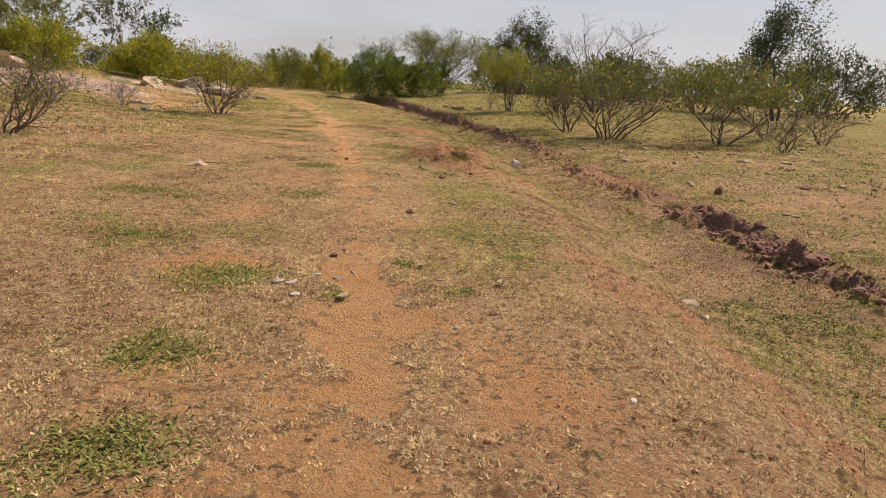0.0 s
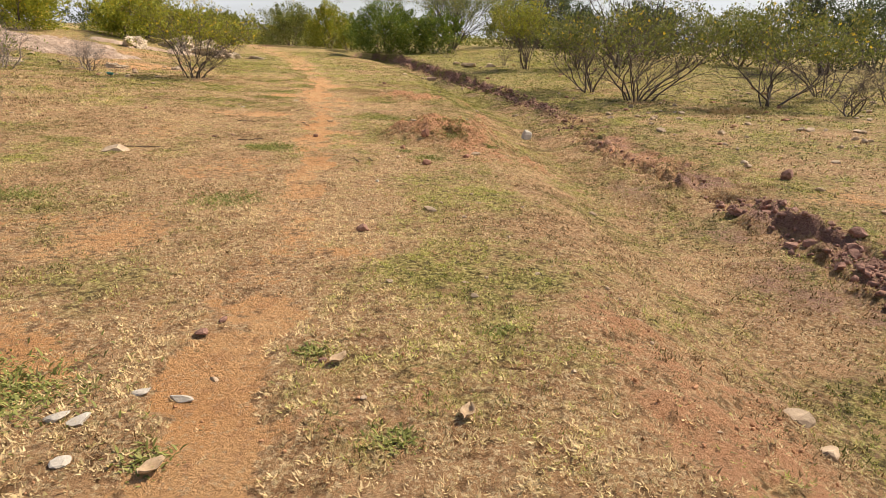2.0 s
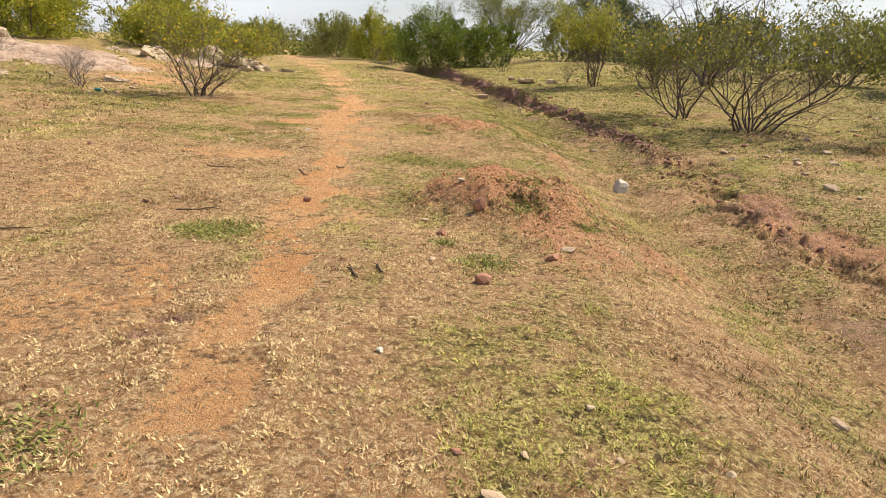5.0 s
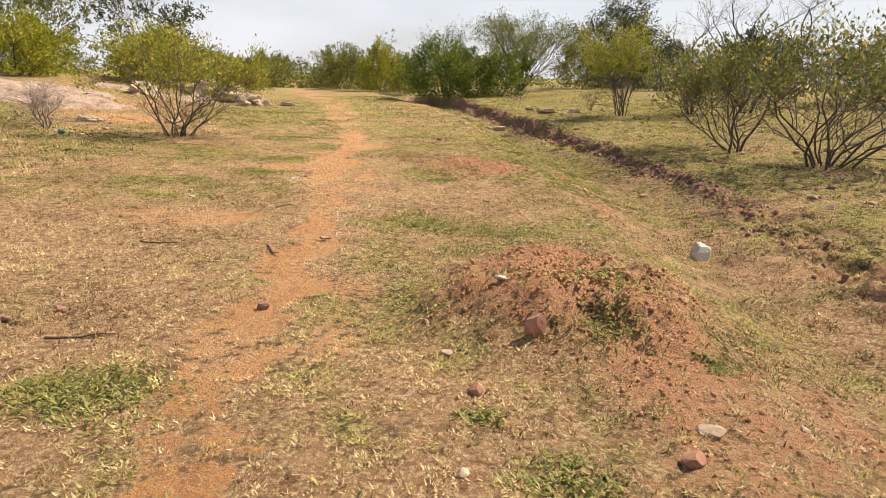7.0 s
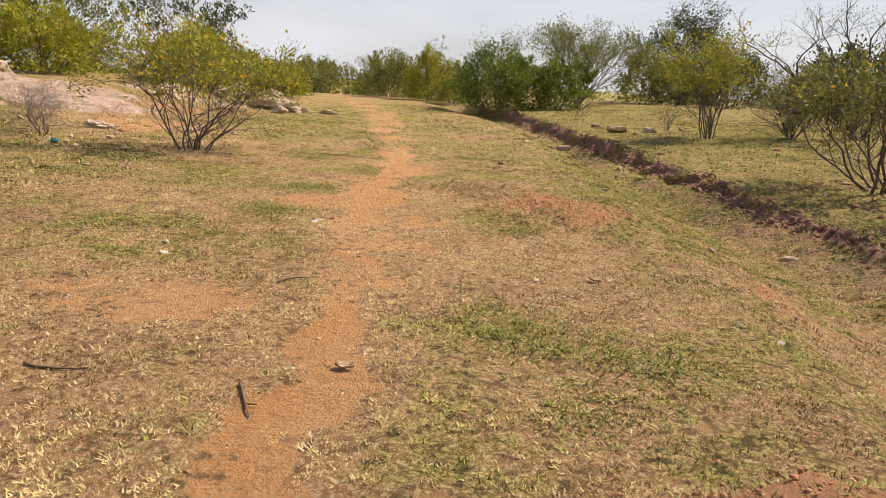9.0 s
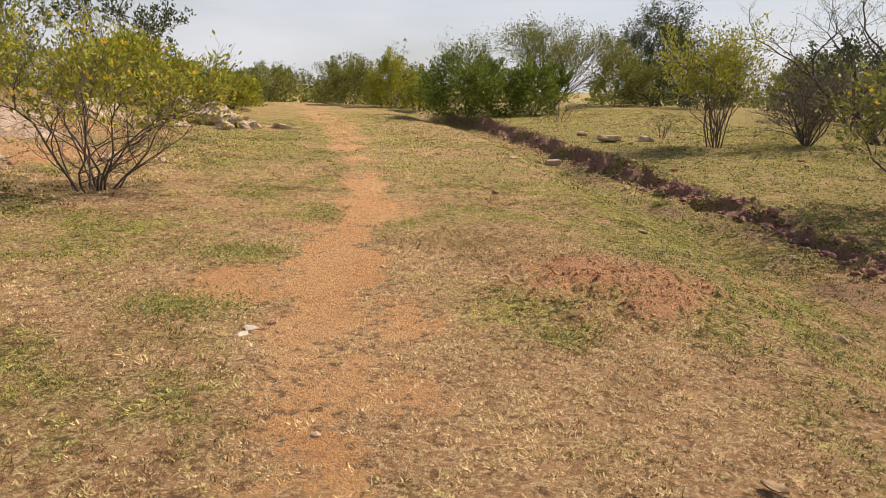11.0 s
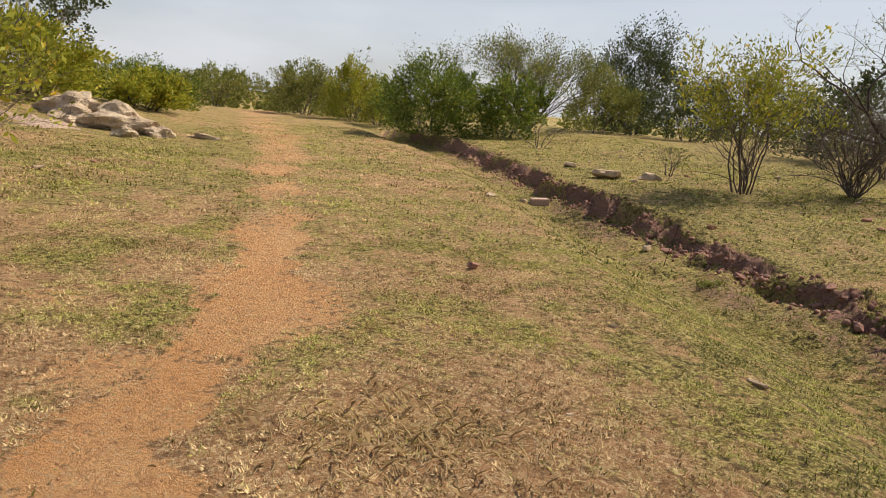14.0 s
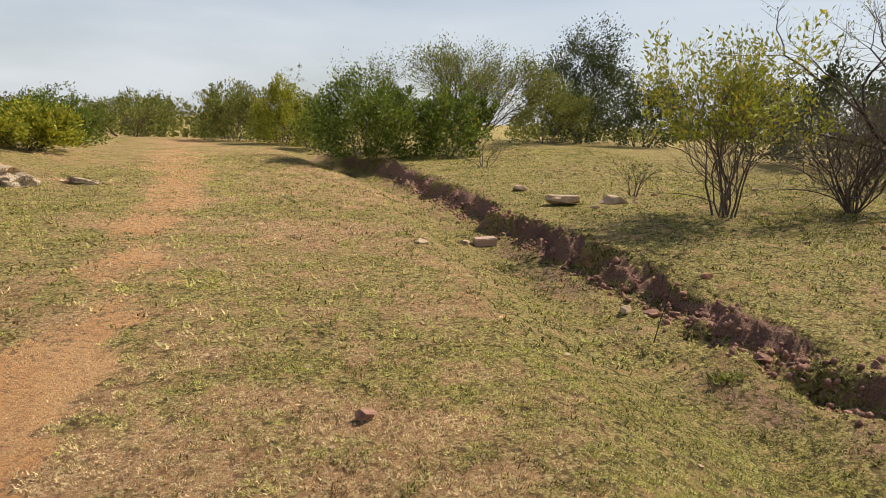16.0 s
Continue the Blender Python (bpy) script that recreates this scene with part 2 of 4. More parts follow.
def shoulder_x(y):
    return np.interp(y, (0, 3, 8, 12, 16, 20, 24, 29, 35, 42, 50), (2.0, 2.0, 2.15, 2.15, 2.1, 1.85, 1.35, 0.85, -0.2, -2.6, -5.0))


MOUND, MOUND_LOW = (1.25, 12.35), (0.8, 18.0)


def ground_parts(x, y):
    """Height and the shares of bare path, red earth, bank and green."""
    x, y = np.asarray(x, float), np.asarray(y, float)
    n1, n2, n3, n4 = (rough_noise(x, y, s, k) for k, s in enumerate((1.9, 0.55, 0.17, 0.06)))
    rise = 0.25 * step(24, 52, y) - 0.9 * step(54, 90, y)
    left = rise + 0.028 * np.clip(-x - 2.5, 0, 30) * step(4, 20, y) * (1 - step(12, 40, -x)) * (1 - step(34, 46, y))
    left = left + 0.65 * step(6.0, 14.0, -x) * step(20, 29, y) * (1 - step(36, 47, y))
    right = -0.15 + 0.05 * np.clip(x - foot_x(y), -1, 9) + 0.0145 * np.clip(y - 10, -8, 28) + 0.05 * step(24, 52, y) - 0.9 * step(54, 95, y) - 0.11 * step(14, 17, y) * (1 - step(22.5, 27, y))
    fade = 1 - step(43, 50, y)
    ragged = foot_x(y) + 0.17 * rough_noise(x * 0.3, y, 0.6, 11) + 0.13 * rough_noise(x, y, 0.23, 12) + 0.05 * n4
    sh = shoulder_x(y)
    dip = step(sh - 0.45, np.minimum(sh + 1.1, ragged - 0.15), x)
    floor = (-0.38 + 0.155 * step(-1.0, 0.0, x - ragged) - 0.09 * step(-0.9, -0.1, x - ragged) * (1 - step(8.3, 10.3, y))) * fade + rise * 0.8
    low = left * (1 - dip) + floor * dip
    soft = np.interp(y, (0, 9, 10.5, 12, 14, 15.5, 17.5, 19), (0, 0, 0.5, 0.75, 0.65, 0.5, 0.4, 0))
    crumble = 0.17 + 0.42 * (0.5 + 0.5 * rough_noise(x * 0, y, 0.8, 13)) ** 1.3 + soft
    over = step(ragged, ragged + crumble, x)
    # broken ledges on the face
    rungs = 2.4 * over + 0.45 * n2 + 0.3 * n3
    ledge = (np.floor(rungs) + step(0.55, 1.0, rungs - np.floor(rungs)) - 0.45 * n2 - 0.3 * n3) / 2.4
    over = np.clip(over + (np.clip(ledge, 0, 1) - over) * 0.85 * step(0.0, 0.12, over) * (1 - step(0.88, 1.0, over)), 0, 1)
    over_wide = step(ragged - 0.1, ragged + 1.2, x) * (1 - fade) + over * fade
    z = low * (1 - over_wide) + right * over_wide
    face = np.clip(4 * over * (1 - over), 0, 1) * fade
    near_bank = np.exp(-((x - ragged - 0.12) / 0.2) ** 2) * fade
    z = z + near_bank * (0.11 * n2 + 0.1 * n3 + 0.045 * n4)
    mound = spot(x, y, *MOUND, 1.0, 0.85)
    mound2 = spot(x, y, *MOUND_LOW, 0.95, 0.95)
    z = z + mound * (0.22 + 0.05 * n2 + 0.035 * n3 + 0.02 * n4) + mound2 * (0.08 + 0.035 * n3 + 0.02 * n4)
    hollow = np.maximum(spot(x, y, -0.66, 9.35, 0.13, 0.08), spot(x, y, -0.6, 9.53, 0.13, 0.07))
    z = z - 0.06 * hollow
    # worn lip of the gully, bare slope below the mound
    lip = 1.15 * np.exp(-((x - sh - 0.18 - 0.2 * n1) / 0.22) ** 2) * step(0.0, 0.5, n1 + 0.45 * n2 + 0.15) * (1 - 0.75 * step(16, 21, y))
    slope = spot(x, y, 1.75, 11.2, 0.6, 1.1)
    red = np.maximum.reduce([mound * 0.85, mound2 * 0.75, lip * 0.8, slope * 0.7,
                             0.4 * spot(x, y, 1.3, 3.1, 1.0, 0.8), 0.5 * spot(x, y, 0.6, 5.3, 0.5, 0.45), 0.75 * spot(x, y, 1.95, 5.6, 0.35, 1.3),
                             soft * 1.15 * np.exp(-((x - ragged - 0.4) / 0.4) ** 2), 0.3 * spot(x, y, 1.7, 23.0, 0.4, 1.4), 0.3 * spot(x, y, 1.1, 24.8, 0.4, 0.9)])
    red = red * np.clip(0.85 + 0.5 * n2 + 0.3 * n3, 0, 1.3)
    z = z + lip * (0.05 * n2 + 0.04 * n3)
    away = np.abs(x - trail_x(y) - 0.2 * n2 - 0.13 * n3 - 0.16 * rough_noise(x * 0, y, 1.5, 23)) / (trail_half(y) * (1 + 0.3 * rough_noise(x * 0, y, 0.9, 24)))
    worn = np.clip(0.93 + (0.3 + 0.3 * step(10, 14, y)) * rough_noise(x, y, 1.1, 21) + 0.3 * n3 + 0.2 * n2, 0, 1)
    bare = (1 - step(0.5, 1.3, away)) * worn * (1 - 0.42 * step(20, 34, y)) * (1 - 0.22 * (1 - step(0, 1.8, np.abs(y - 7.2))))
    more = np.maximum.reduce([spot(x, y, -1.95, 14.6, 0.9, 0.5), spot(x, y, -1.9, 17.9, 0.55, 0.7), spot(x, y, -0.75, 17.3, 0.5, 0.6), 0.8 * spot(x, y, -1.5, 7.4, 0.8, 0.8),
                              0.8 * spot(x, y, -0.6, 3.3, 0.7, 0.9), 0.7 * spot(x, y, -1.3, 20.6, 0.5, 0.9), 0.7 * spot(x, y, -1.2, 9.9, 0.7, 0.9), 0.85 * spot(x, y, 6.2, 9.4, 1.6, 0.6),
                              0.75 * spot(x, y, -7.5, 24.2, 2.2, 1.4), 0.55 * spot(x, y, -10.5, 27.0, 4.5, 3.5)])
    loose = 0.8 * step(0.12, 0.7, rough_noise(x, y, 0.9, 22) * 0.7 + 0.3 * n2) * (1 - dip) * (1 - over) * step(-5, -1, x) * (1 - step(0.5, 1.0, x - trail_x(y)) * step(5, 7, y)) * (1 - step(22, 26, y))
    bare = np.maximum(bare, np.maximum(more * np.clip(0.8 + 0.5 * n2 + 0.3 * n3, 0, 1), loose))
    z = z - 0.025 * bare * (1 - step(30, 50, y)) + 0.022 * n1 + 0.012 * n2 * (1 - 0.6 * bare) + (0.013 * n3 + 0.006 * n4) * (1 - 0.7 * bare)
    z = z + np.clip(red, 0, 1) * (0.022 * n3 + 0.014 * n4)
    green = 0.22 + 0.24 * dip * (1 - over) + 0.36 * over + 0.22 * step(19, 27, y) + 0.1 * step(15, 19, y) + 0.06 * step(18, 21, y) * step(-1.0, 0.4, x) + 0.15 * step(2, 5, -x) * step(15, 19, y)
    green = green + 0.3 * (1 - step(0.25, 1.0, np.abs(x - 0.8 - 0.05 * y) / 0.9)) * step(5, 7, y) + 0.3 * rough_noise(x, y, 1.1, 31) + 0.3 * rough_noise(x, y, 0.33, 32)
    for cx, cy, rx, ry in ((0.5, 14.5, 0.75, 0.7), (-2.2, 18.8, 0.6, 0.3), (-2.1, 17.3, 0.5, 0.3), (-2.6, 8.4, 0.6, 0.3), (-0.95, 5.3, 0.45, 0.4), (-0.9, 3.9, 0.3, 0.4),
                           (-0.8, 3.1, 0.35, 0.25), (-0.9, 11.1, 0.45, 0.3), (-2.6, 16.0, 1.6, 1.0), (-4.5, 19, 3, 1.2)):
        green = np.maximum(green, 0.75 * spot(x, y, cx, cy, rx, ry) * np.clip(0.7 + 0.7 * n2 + 0.5 * n3, 0, 1.2))
    green = np.clip(green, 0, 1) * (1 - np.clip(bare, 0, 1) * 0.7)
    # darker bank colour in patches along the toe and over the gully floor
    floor_dark = 0.5 * np.exp(-((x - ragged + 0.45) / 0.5) ** 2) * np.clip(0.62 + 0.7 * n2 + 0.5 * n3 + 0.3 * n1, 0, 1) * fade
    floor_dark = np.maximum(floor_dark, 0.32 * step(0.7, 1.0, dip) * (1 - over) * np.clip(0.45 + 0.7 * n2 + 0.6 * n3 + 0.4 * n1, 0, 1) * fade)
    return z, np.clip(bare, 0, 1), np.clip(red, 0, 1), np.clip(floor_dark + 0.9 * hollow + near_bank * 0.34 * step(0.0, 0.6, face + 0.6 * n2) + face * np.clip(0.62 + 0.5 * n2 + 0.3 * rough_noise(x, y, 0.9, 14), 0, 1) * (1 - soft), 0, 1), green


def gz(x, y):
    return float(ground_parts(np.array([x]), np.array([y]))[0][0])


# ---- mesh helpers ----
def mesh_object(name, verts, faces, material, parent=None, label="", attrs=None, smooth=False):
    """One mesh object out of arrays; faces all have the same number of corners."""
    verts, faces = np.asarray(verts, np.float32), np.asarray(faces, np.int32)
    me = bpy.data.meshes.new(name)
    k = faces.shape[1]
    me.vertices.add(len(verts))
    me.vertices.foreach_set("co", verts.ravel())
    me.loops.add(faces.size)
    me.loops.foreach_set("vertex_index", faces.ravel())
    me.polygons.add(len(faces))
    me.polygons.foreach_set("loop_start", np.arange(0, faces.size, k, dtype=np.int32))
    for key, values in (attrs or {}).items():
        me.attributes.new(key, "FLOAT", "POINT").data.foreach_set("value", np.asarray(values, np.float32))
    me.update(calc_edges=True)
    if smooth:
        me.polygons.foreach_set("use_smooth", np.ones(len(faces), bool))
    me.materials.append(material)
    ob = new(name, me)
    if parent:
        ob.parent = parent
    if label:
        ob["label"] = label
    return ob


def spread(inner_lo, inner_hi, fine, outer_lo, outer_hi, growth):
    """Grid lines: even inside, wider and wider outside."""
    mid = list(np.arange(inner_lo, inner_hi + fine / 2, fine))
    for sign, end in ((1, outer_hi), (-1, outer_lo)):
        at, gap = (mid[-1], fine) if sign > 0 else (mid[0], fine)
        while (end - at) * sign > 0:
            gap = min(gap * growth, 400)
            at += sign * gap
            mid.append(at) if sign > 0 else mid.insert(0, at)
    return np.array(mid)


xs = np.unique(np.concatenate([spread(-2.6, 4.9, 0.05, -2600, 2600, 1.11), np.arange(2.0, 4.8, 0.05) + 0.025]))
ys = np.unique(np.concatenate([spread(1.6, 28.0, 0.055, -2600, 2600, 1.06), np.arange(28.2, 43, 0.13)]))
gx, gy = np.meshgrid(xs, ys)
gh, g_bare, g_red, g_bank, g_green = ground_parts(gx.ravel(), gy.ravel())
nx, ny = len(xs), len(ys)
corner = (np.arange(ny - 1)[:, None] * nx + np.arange(nx - 1)[None]).ravel()
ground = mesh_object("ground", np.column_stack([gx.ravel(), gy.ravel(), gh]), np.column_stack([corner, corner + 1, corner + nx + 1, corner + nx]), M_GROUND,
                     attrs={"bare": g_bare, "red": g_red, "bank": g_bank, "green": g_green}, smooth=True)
tagged(ground, "dry ochre earth with a worn footpath and a shallow gully", "ground", kind="structure")


# ---- plants ----
def tube(pts, radii, sides, verts, faces):
    """Adds a tapering tube along the points to the lists."""
    first = len(verts)
    for i, p in enumerate(pts):
        d = (pts[min(i + 1, len(pts) - 1)] - pts[max(i - 1, 0)]).normalized()
        a = d.cross(Vector((0.31, 0.23, 0.92))).normalized()
        b = d.cross(a)
        for k in range(sides):
            w = 2 * math.pi * k / sides
            verts.append(p + (a * math.cos(w) + b * math.sin(w)) * radii[i])
    for i in range(len(pts) - 1):
        for k in range(sides):
            q = first + i * sides
            faces.append((q + k, q + (k + 1) % sides, q + sides + (k + 1) % sides, q + sides + k))


def grow(rng, p, d, length, r, depth, spec, verts, faces, tips):
    n = 5 if depth > 0 else 2
    pts, radii = [p], [r]
    for i in range(n):
        d = (d + Vector((rng.gauss(0, 1), rng.gauss(0, 1), rng.gauss(0, 0.7))) * spec["wiggle"] + Vector((0, 0, spec["lift"]))).normalized()
        p = p + d * (length / n)
        pts.append(p)
        radii.append(max(r * (1 - (i + 1) / n * (0.45 if depth else 0.75)), 0.0015))
        if depth > 0 and i >= spec["first"]:
            for _ in range(spec["side"]):
                if rng.random() < 0.72:
                    side = Vector((rng.gauss(0, 1), rng.gauss(0, 1), rng.gauss(0.15, 0.7))).normalized()
                    grow(rng, p, (d * 0.75 + side * spec["fork"]).normalized(), length * rng.uniform(0.42, 0.7), radii[-1] * 0.62, depth - 1, spec, verts, faces, tips)
        if depth == 0 or (depth == 1 and i >= 2):
            tips.append((p.copy(), d.copy()))
    tube(pts, radii, 5 if depth >= 2 else 3, verts, faces)
    if depth > 0:
        for _ in range(2):
            side = Vector((rng.gauss(0, 1), rng.gauss(0, 1), rng.gauss(0.2, 0.6))).normalized()
            grow(rng, p, (d + side * spec["fork"] * 0.8).normalized(), length * rng.uniform(0.45, 0.65), radii[-1] * 0.8, depth - 1, spec, verts, faces, tips)


def leaf_arrays(g, centres, along, size, width, jitter):
    """Folded leaves of four corners at the centres, roughly along the given directions."""
    n = len(centres)
    d = along + g.normal(0, 0.75, (n, 3))
    d /= np.linalg.norm(d, axis=1)[:, None] + 1e-9
    s = np.cross(d, g.normal(0, 1, (n, 3)))
    s /= np.linalg.norm(s, axis=1)[:, None] + 1e-9
    up = np.cross(s, d)
    length = (size * g.uniform(0.6, 1.3, n))[:, None]
    c = centres + g.normal(0, jitter, (n, 3))
    v = np.stack([c, c + d * length * 0.5 + s * length * width * 0.5 + up * length * 0.08, c + d * length, c + d * length * 0.5 - s * length * width * 0.5 + up * length * 0.08], 1)
    return v.reshape(-1, 3), np.arange(4 * n).reshape(-1, 4)


def flower_mesh():
    """Five cupped petals."""
    v, f = [(0, 0, -0.02)], []
    for k in range(5):
        w = 2 * math.pi * k / 5
        for a, r, z in ((-0.5, 0.026, 0.008), (0, 0.042, 0.012), (0.5, 0.026, 0.008)):
            v.append((math.cos(w + a) * r, math.sin(w + a) * r, z))
        f.append((0, 3 * k + 1, 3 * k + 2, 3 * k + 3))
    me = bpy.data.meshes.new("flower")
    me.from_pydata(v, [], f)
    me.materials.append(M_FLOWER)
    return me


FLOWER = flower_mesh()


def plant(name, x, y, seed, height, radius, label, category="shrub", stems=6, depth=2, bark=None, leaf=None, leaves=4000, leaf_size=0.05, leaf_width=0.42, jitter=0.05,
          leaf_from=0.0, fill=0, fill_low=0.25, flowers=0, wiggle=0.16, lift=0.05, fork=0.75, first=1, side=1, thick=0.022, lean=(0, 0), group="", spread_from=0.15, leaf_part="foliage", stem_part="stem"):
    """A woody plant: stems that fork into twigs, leaves along the twigs, perhaps flowers."""
    rng, g = random.Random(seed), np.random.default_rng(seed)
    spec = {"wiggle": wiggle, "lift": lift, "fork": fork, "first": first, "side": side}
    base = new(name)
    tips, built = [], []
    for i in range(stems):
        w = 2 * math.pi * (i + rng.uniform(-0.35, 0.35)) / stems
        out = radius / height * rng.uniform(spread_from, 1.0)
        d = Vector((math.cos(w) * out + lean[0], math.sin(w) * out + lean[1], 1)).normalized()
        verts, faces = [], []
        foot = max(thick * 2.2, 0.13 * radius * rng.uniform(0.2, 1.3)) if 4 < stems < 14 else thick * 2.2
        start = Vector((math.cos(w) * foot, math.sin(w) * foot, -0.04)) if stems > 1 else Vector((0, 0, -0.05))
        grow(rng, start, d, height * rng.uniform(0.5, 0.62), thick * rng.uniform(0.75, 1.2), depth, spec, verts, faces, tips)
        built.append((verts, faces))
    reach = np.array([[*p] for p, _ in tips])
    flat = np.percentile(np.hypot(reach[:, 0], reach[:, 1]), 92)
    scale = np.array([radius / max(flat, 0.05)] * 2 + [height / reach[:, 2].max()])
    for verts, faces in built:
        mesh_object(stem_part, np.array([[*v] for v in verts]) * scale, faces, bark or M_BARK, base)
    at = reach * scale
    way = np.array([[*d] for _, d in tips])
    if leaf and leaves:
        keep = at[:, 2] > height * leaf_from
        at_k, way_k = (at[keep], way[keep]) if keep.sum() > 5 else (at, way)
        # leaves sit in sprays at the twig ends, most of all high and far out; some twigs stay bare
        out = np.hypot(at_k[:, 0], at_k[:, 1]) / radius + at_k[:, 2] / height
        weight = (g.random(len(at_k)) < 0.42) * (0.15 + np.clip(out - 0.3, 0, 1.2)) * g.uniform(0.3, 1, len(at_k)) + 0.004
        pick = g.choice(len(at_k), leaves, p=weight / weight.sum())
        c, dirs = at_k[pick] + way_k[pick] * g.uniform(-0.1, 0.07, (leaves, 1)), way_k[pick] + np.array([0, 0, 0.25])
        if fill:
            n = fill // 20
            w, up = g.uniform(0, 2 * math.pi, n), g.uniform(0, 1, n) ** 0.85
            wide = np.sqrt(np.clip(1 - up ** 2.6, 0, 1)) * (0.82 + 0.18 * step(0, 0.35, up))
            lump = 0.84 + 0.2 * np.sin(w * 3 + seed) * np.cos(up * 7 + seed * 2) + 0.14 * np.sin(w * 7 + up * 9 + seed) + 0.08 * g.normal(0, 1, n)
            rad = radius * wide * lump * g.uniform(0.25, 1.0, n) ** 0.4
            tall = height * (fill_low + (1 - fill_low) * up) * (0.9 + 0.14 * np.sin(w * 2 + seed * 3) + 0.1 * np.sin(w * 5 + seed))
            # hollows between the boughs
            open_to = rough_noise(w * radius + seed * 3.1, tall, 0.42 + 0.12 * radius, 71) + 0.5 * rough_noise(w * radius, tall + seed, 0.3, 72)
            kept = (open_to > -0.32) | (rad < 0.55 * radius * wide)
            w, up, rad, tall = w[kept], up[kept], rad[kept], tall[kept]
            n = len(w)
            blob = np.stack([np.cos(w) * rad, np.sin(w) * rad, tall], 1)
            outward = np.stack([np.cos(w), np.sin(w), 0.3 + up], 1)
            blob = np.repeat(blob, 20, axis=0) + g.normal(0, 0.075 * radius ** 0.5, (n * 20, 3))
            c = np.concatenate([c, blob])
            dirs = np.concatenate([dirs, np.repeat(outward, 20, axis=0)])
        v, f = leaf_arrays(g, c, dirs, leaf_size, leaf_width, jitter)
        v[:, 2] = np.maximum(v[:, 2], 0.02)
        mesh_object(leaf_part, v, f, leaf, base)
    if flowers:
        high = at[at[:, 2] > height * 0.5]
        for c in high[g.integers(0, len(high), flowers)]:
            bloom = new("flower", FLOWER)
            bloom.parent = base
            bloom.matrix_basis = pose(*(c + g.normal(0, 0.03, 3)), *g.uniform(-70, 70, 3))
    base.location = (x, y, gz(x, y))
    base.rotation_euler = (0, 0, 0)
    return tagged(base, label, category, group)


YELLOW = dict(leaf=M_LEAF_YELLOW, leaf_size=0.085, leaves=5500, jitter=0.05, leaf_from=0.4, stems=8, depth=3, side=1, thick=0.021, fork=0.75, wiggle=0.24, first=0)
OLIVE = {**YELLOW, "leaf": M_LEAF_OLIVE}
BARE = dict(depth=3, thick=0.015, wiggle=0.24, first=0, fork=0.8)
BUSH = dict(category="bush", stems=6, depth=2, thick=0.022, leaf_size=0.135, jitter=0.07, wiggle=0.18)

# right of the gully
plant("flowering_shrub", 6.65, 19.55, 3, 2.75, 2.0, "twiggy grey shrub with sparse yellow-green leaves in dry grass", **{**OLIVE, "stems": 12, "spread_from": 0.5, "leaves": 4000, "leaf_from": 0.4, "flowers": 30})
plant("flowering_shrub", 6.0, 21.7, 4, 2.5, 1.5, "leaning twiggy shrub with yellow flowers and thin leaves", **{**OLIVE, "leaves": 4000, "flowers": 40, "leaf_from": 0.3, "lean": (-0.15, 0)})
plant("flowering_shrub", 9.2, 17.9, 5, 2.4, 1.6, "crooked shrub with yellow-green leaves over bare lower stems", **{**OLIVE, "stems": 7, "spread_from": 0.4, "leaves": 3300, "flowers": 30})
plant("flowering_shrub", 11.4, 19.4, 6, 2.3, 1.7, "crooked shrub with yellow-green leaves over bare lower stems", **{**OLIVE, "stems": 7, "spread_from": 0.4, "leaves": 3300, "flowers": 24})
plant("bare_shrub", 9.6, 15.6, 7, 1.1, 0.75, "small leafless shrub with crooked dark stems in grass", stems=4, **BARE)
plant("bare_shrub", 11.9, 17.6, 8, 1.2, 0.8, "small leafless shrub with crooked dark stems in grass", stems=5, leaf=M_LEAF_OLIVE, leaves=250, **BARE)
plant("flowering_shrub", 5.3, 28.5, 9, 2.75, 1.25, "bright yellow-green shrub with bare forked stems", **{**YELLOW, "stems": 11, "leaves": 6000, "flowers": 30, "leaf_from": 0.42, "leaf_size": 0.085, "leaf_width": 0.36, "spread_from": 0.4})
plant("bare_shrub", 7.35, 28.5, 10, 2.2, 1.5, "dense leafless grey shrub with many fine twigs", **{**BARE, "stems": 15, "thick": 0.018, "leaf": M_LEAF_OLIVE, "leaves": 500})
plant("thorn_tree", 9.0, 28.6, 11, 4.2, 2.9, "thorny tree with long arching bare branches and tiny leaves", "tree", stems=4, depth=3, side=1, thick=0.05, leaf=M_LEAF_OLIVE, leaves=1800, leaf_size=0.05, leaf_width=0.35, jitter=0.06, bark=M_BARK_DARK, first=2)
plant("bare_shrub", 10.2, 31.5, 12, 2.5, 2.0, "dense leafless grey shrub with many fine twigs", **{**BARE, "stems": 10, "thick": 0.02, "leaf": M_LEAF_OLIVE, "leaves": 1500})
plant("bare_shrub", 2.9, 37.2, 13, 1.0, 0.9, "low sprawling shrub with few leaves beside the gully", stems=5, depth=2, thick=0.014, leaf=M_LEAF_GREEN, leaves=260, wiggle=0.22)
plant("bare_shrub", 4.8, 30.9, 14, 0.7, 0.4, "low sprawling shrub with few leaves beside flat rocks", stems=4, depth=2, thick=0.01, leaf=M_LEAF_GREEN, leaves=120)
plant("shade_tree", 16.1, 26.6, 15, 4.6, 1.9, "tall tree with a narrow dark crown over scrub", "tree", stems=2, depth=3, side=1, thick=0.09, leaf=M_LEAF_DARK, leaves=6000, leaf_size=0.1, jitter=0.12, fill=7000, fill_low=0.38, first=1, bark=M_BARK_DARK, stem_part="trunk", leaf_part="crown", spread_from=0.0)
plant("green_bush", 21.0, 30.5, 16, 2.9, 2.8, "dark dense bush at the edge of the field", leaf=M_LEAF_DARK, leaves=2500, fill=8250, fill_low=0.0, **BUSH)
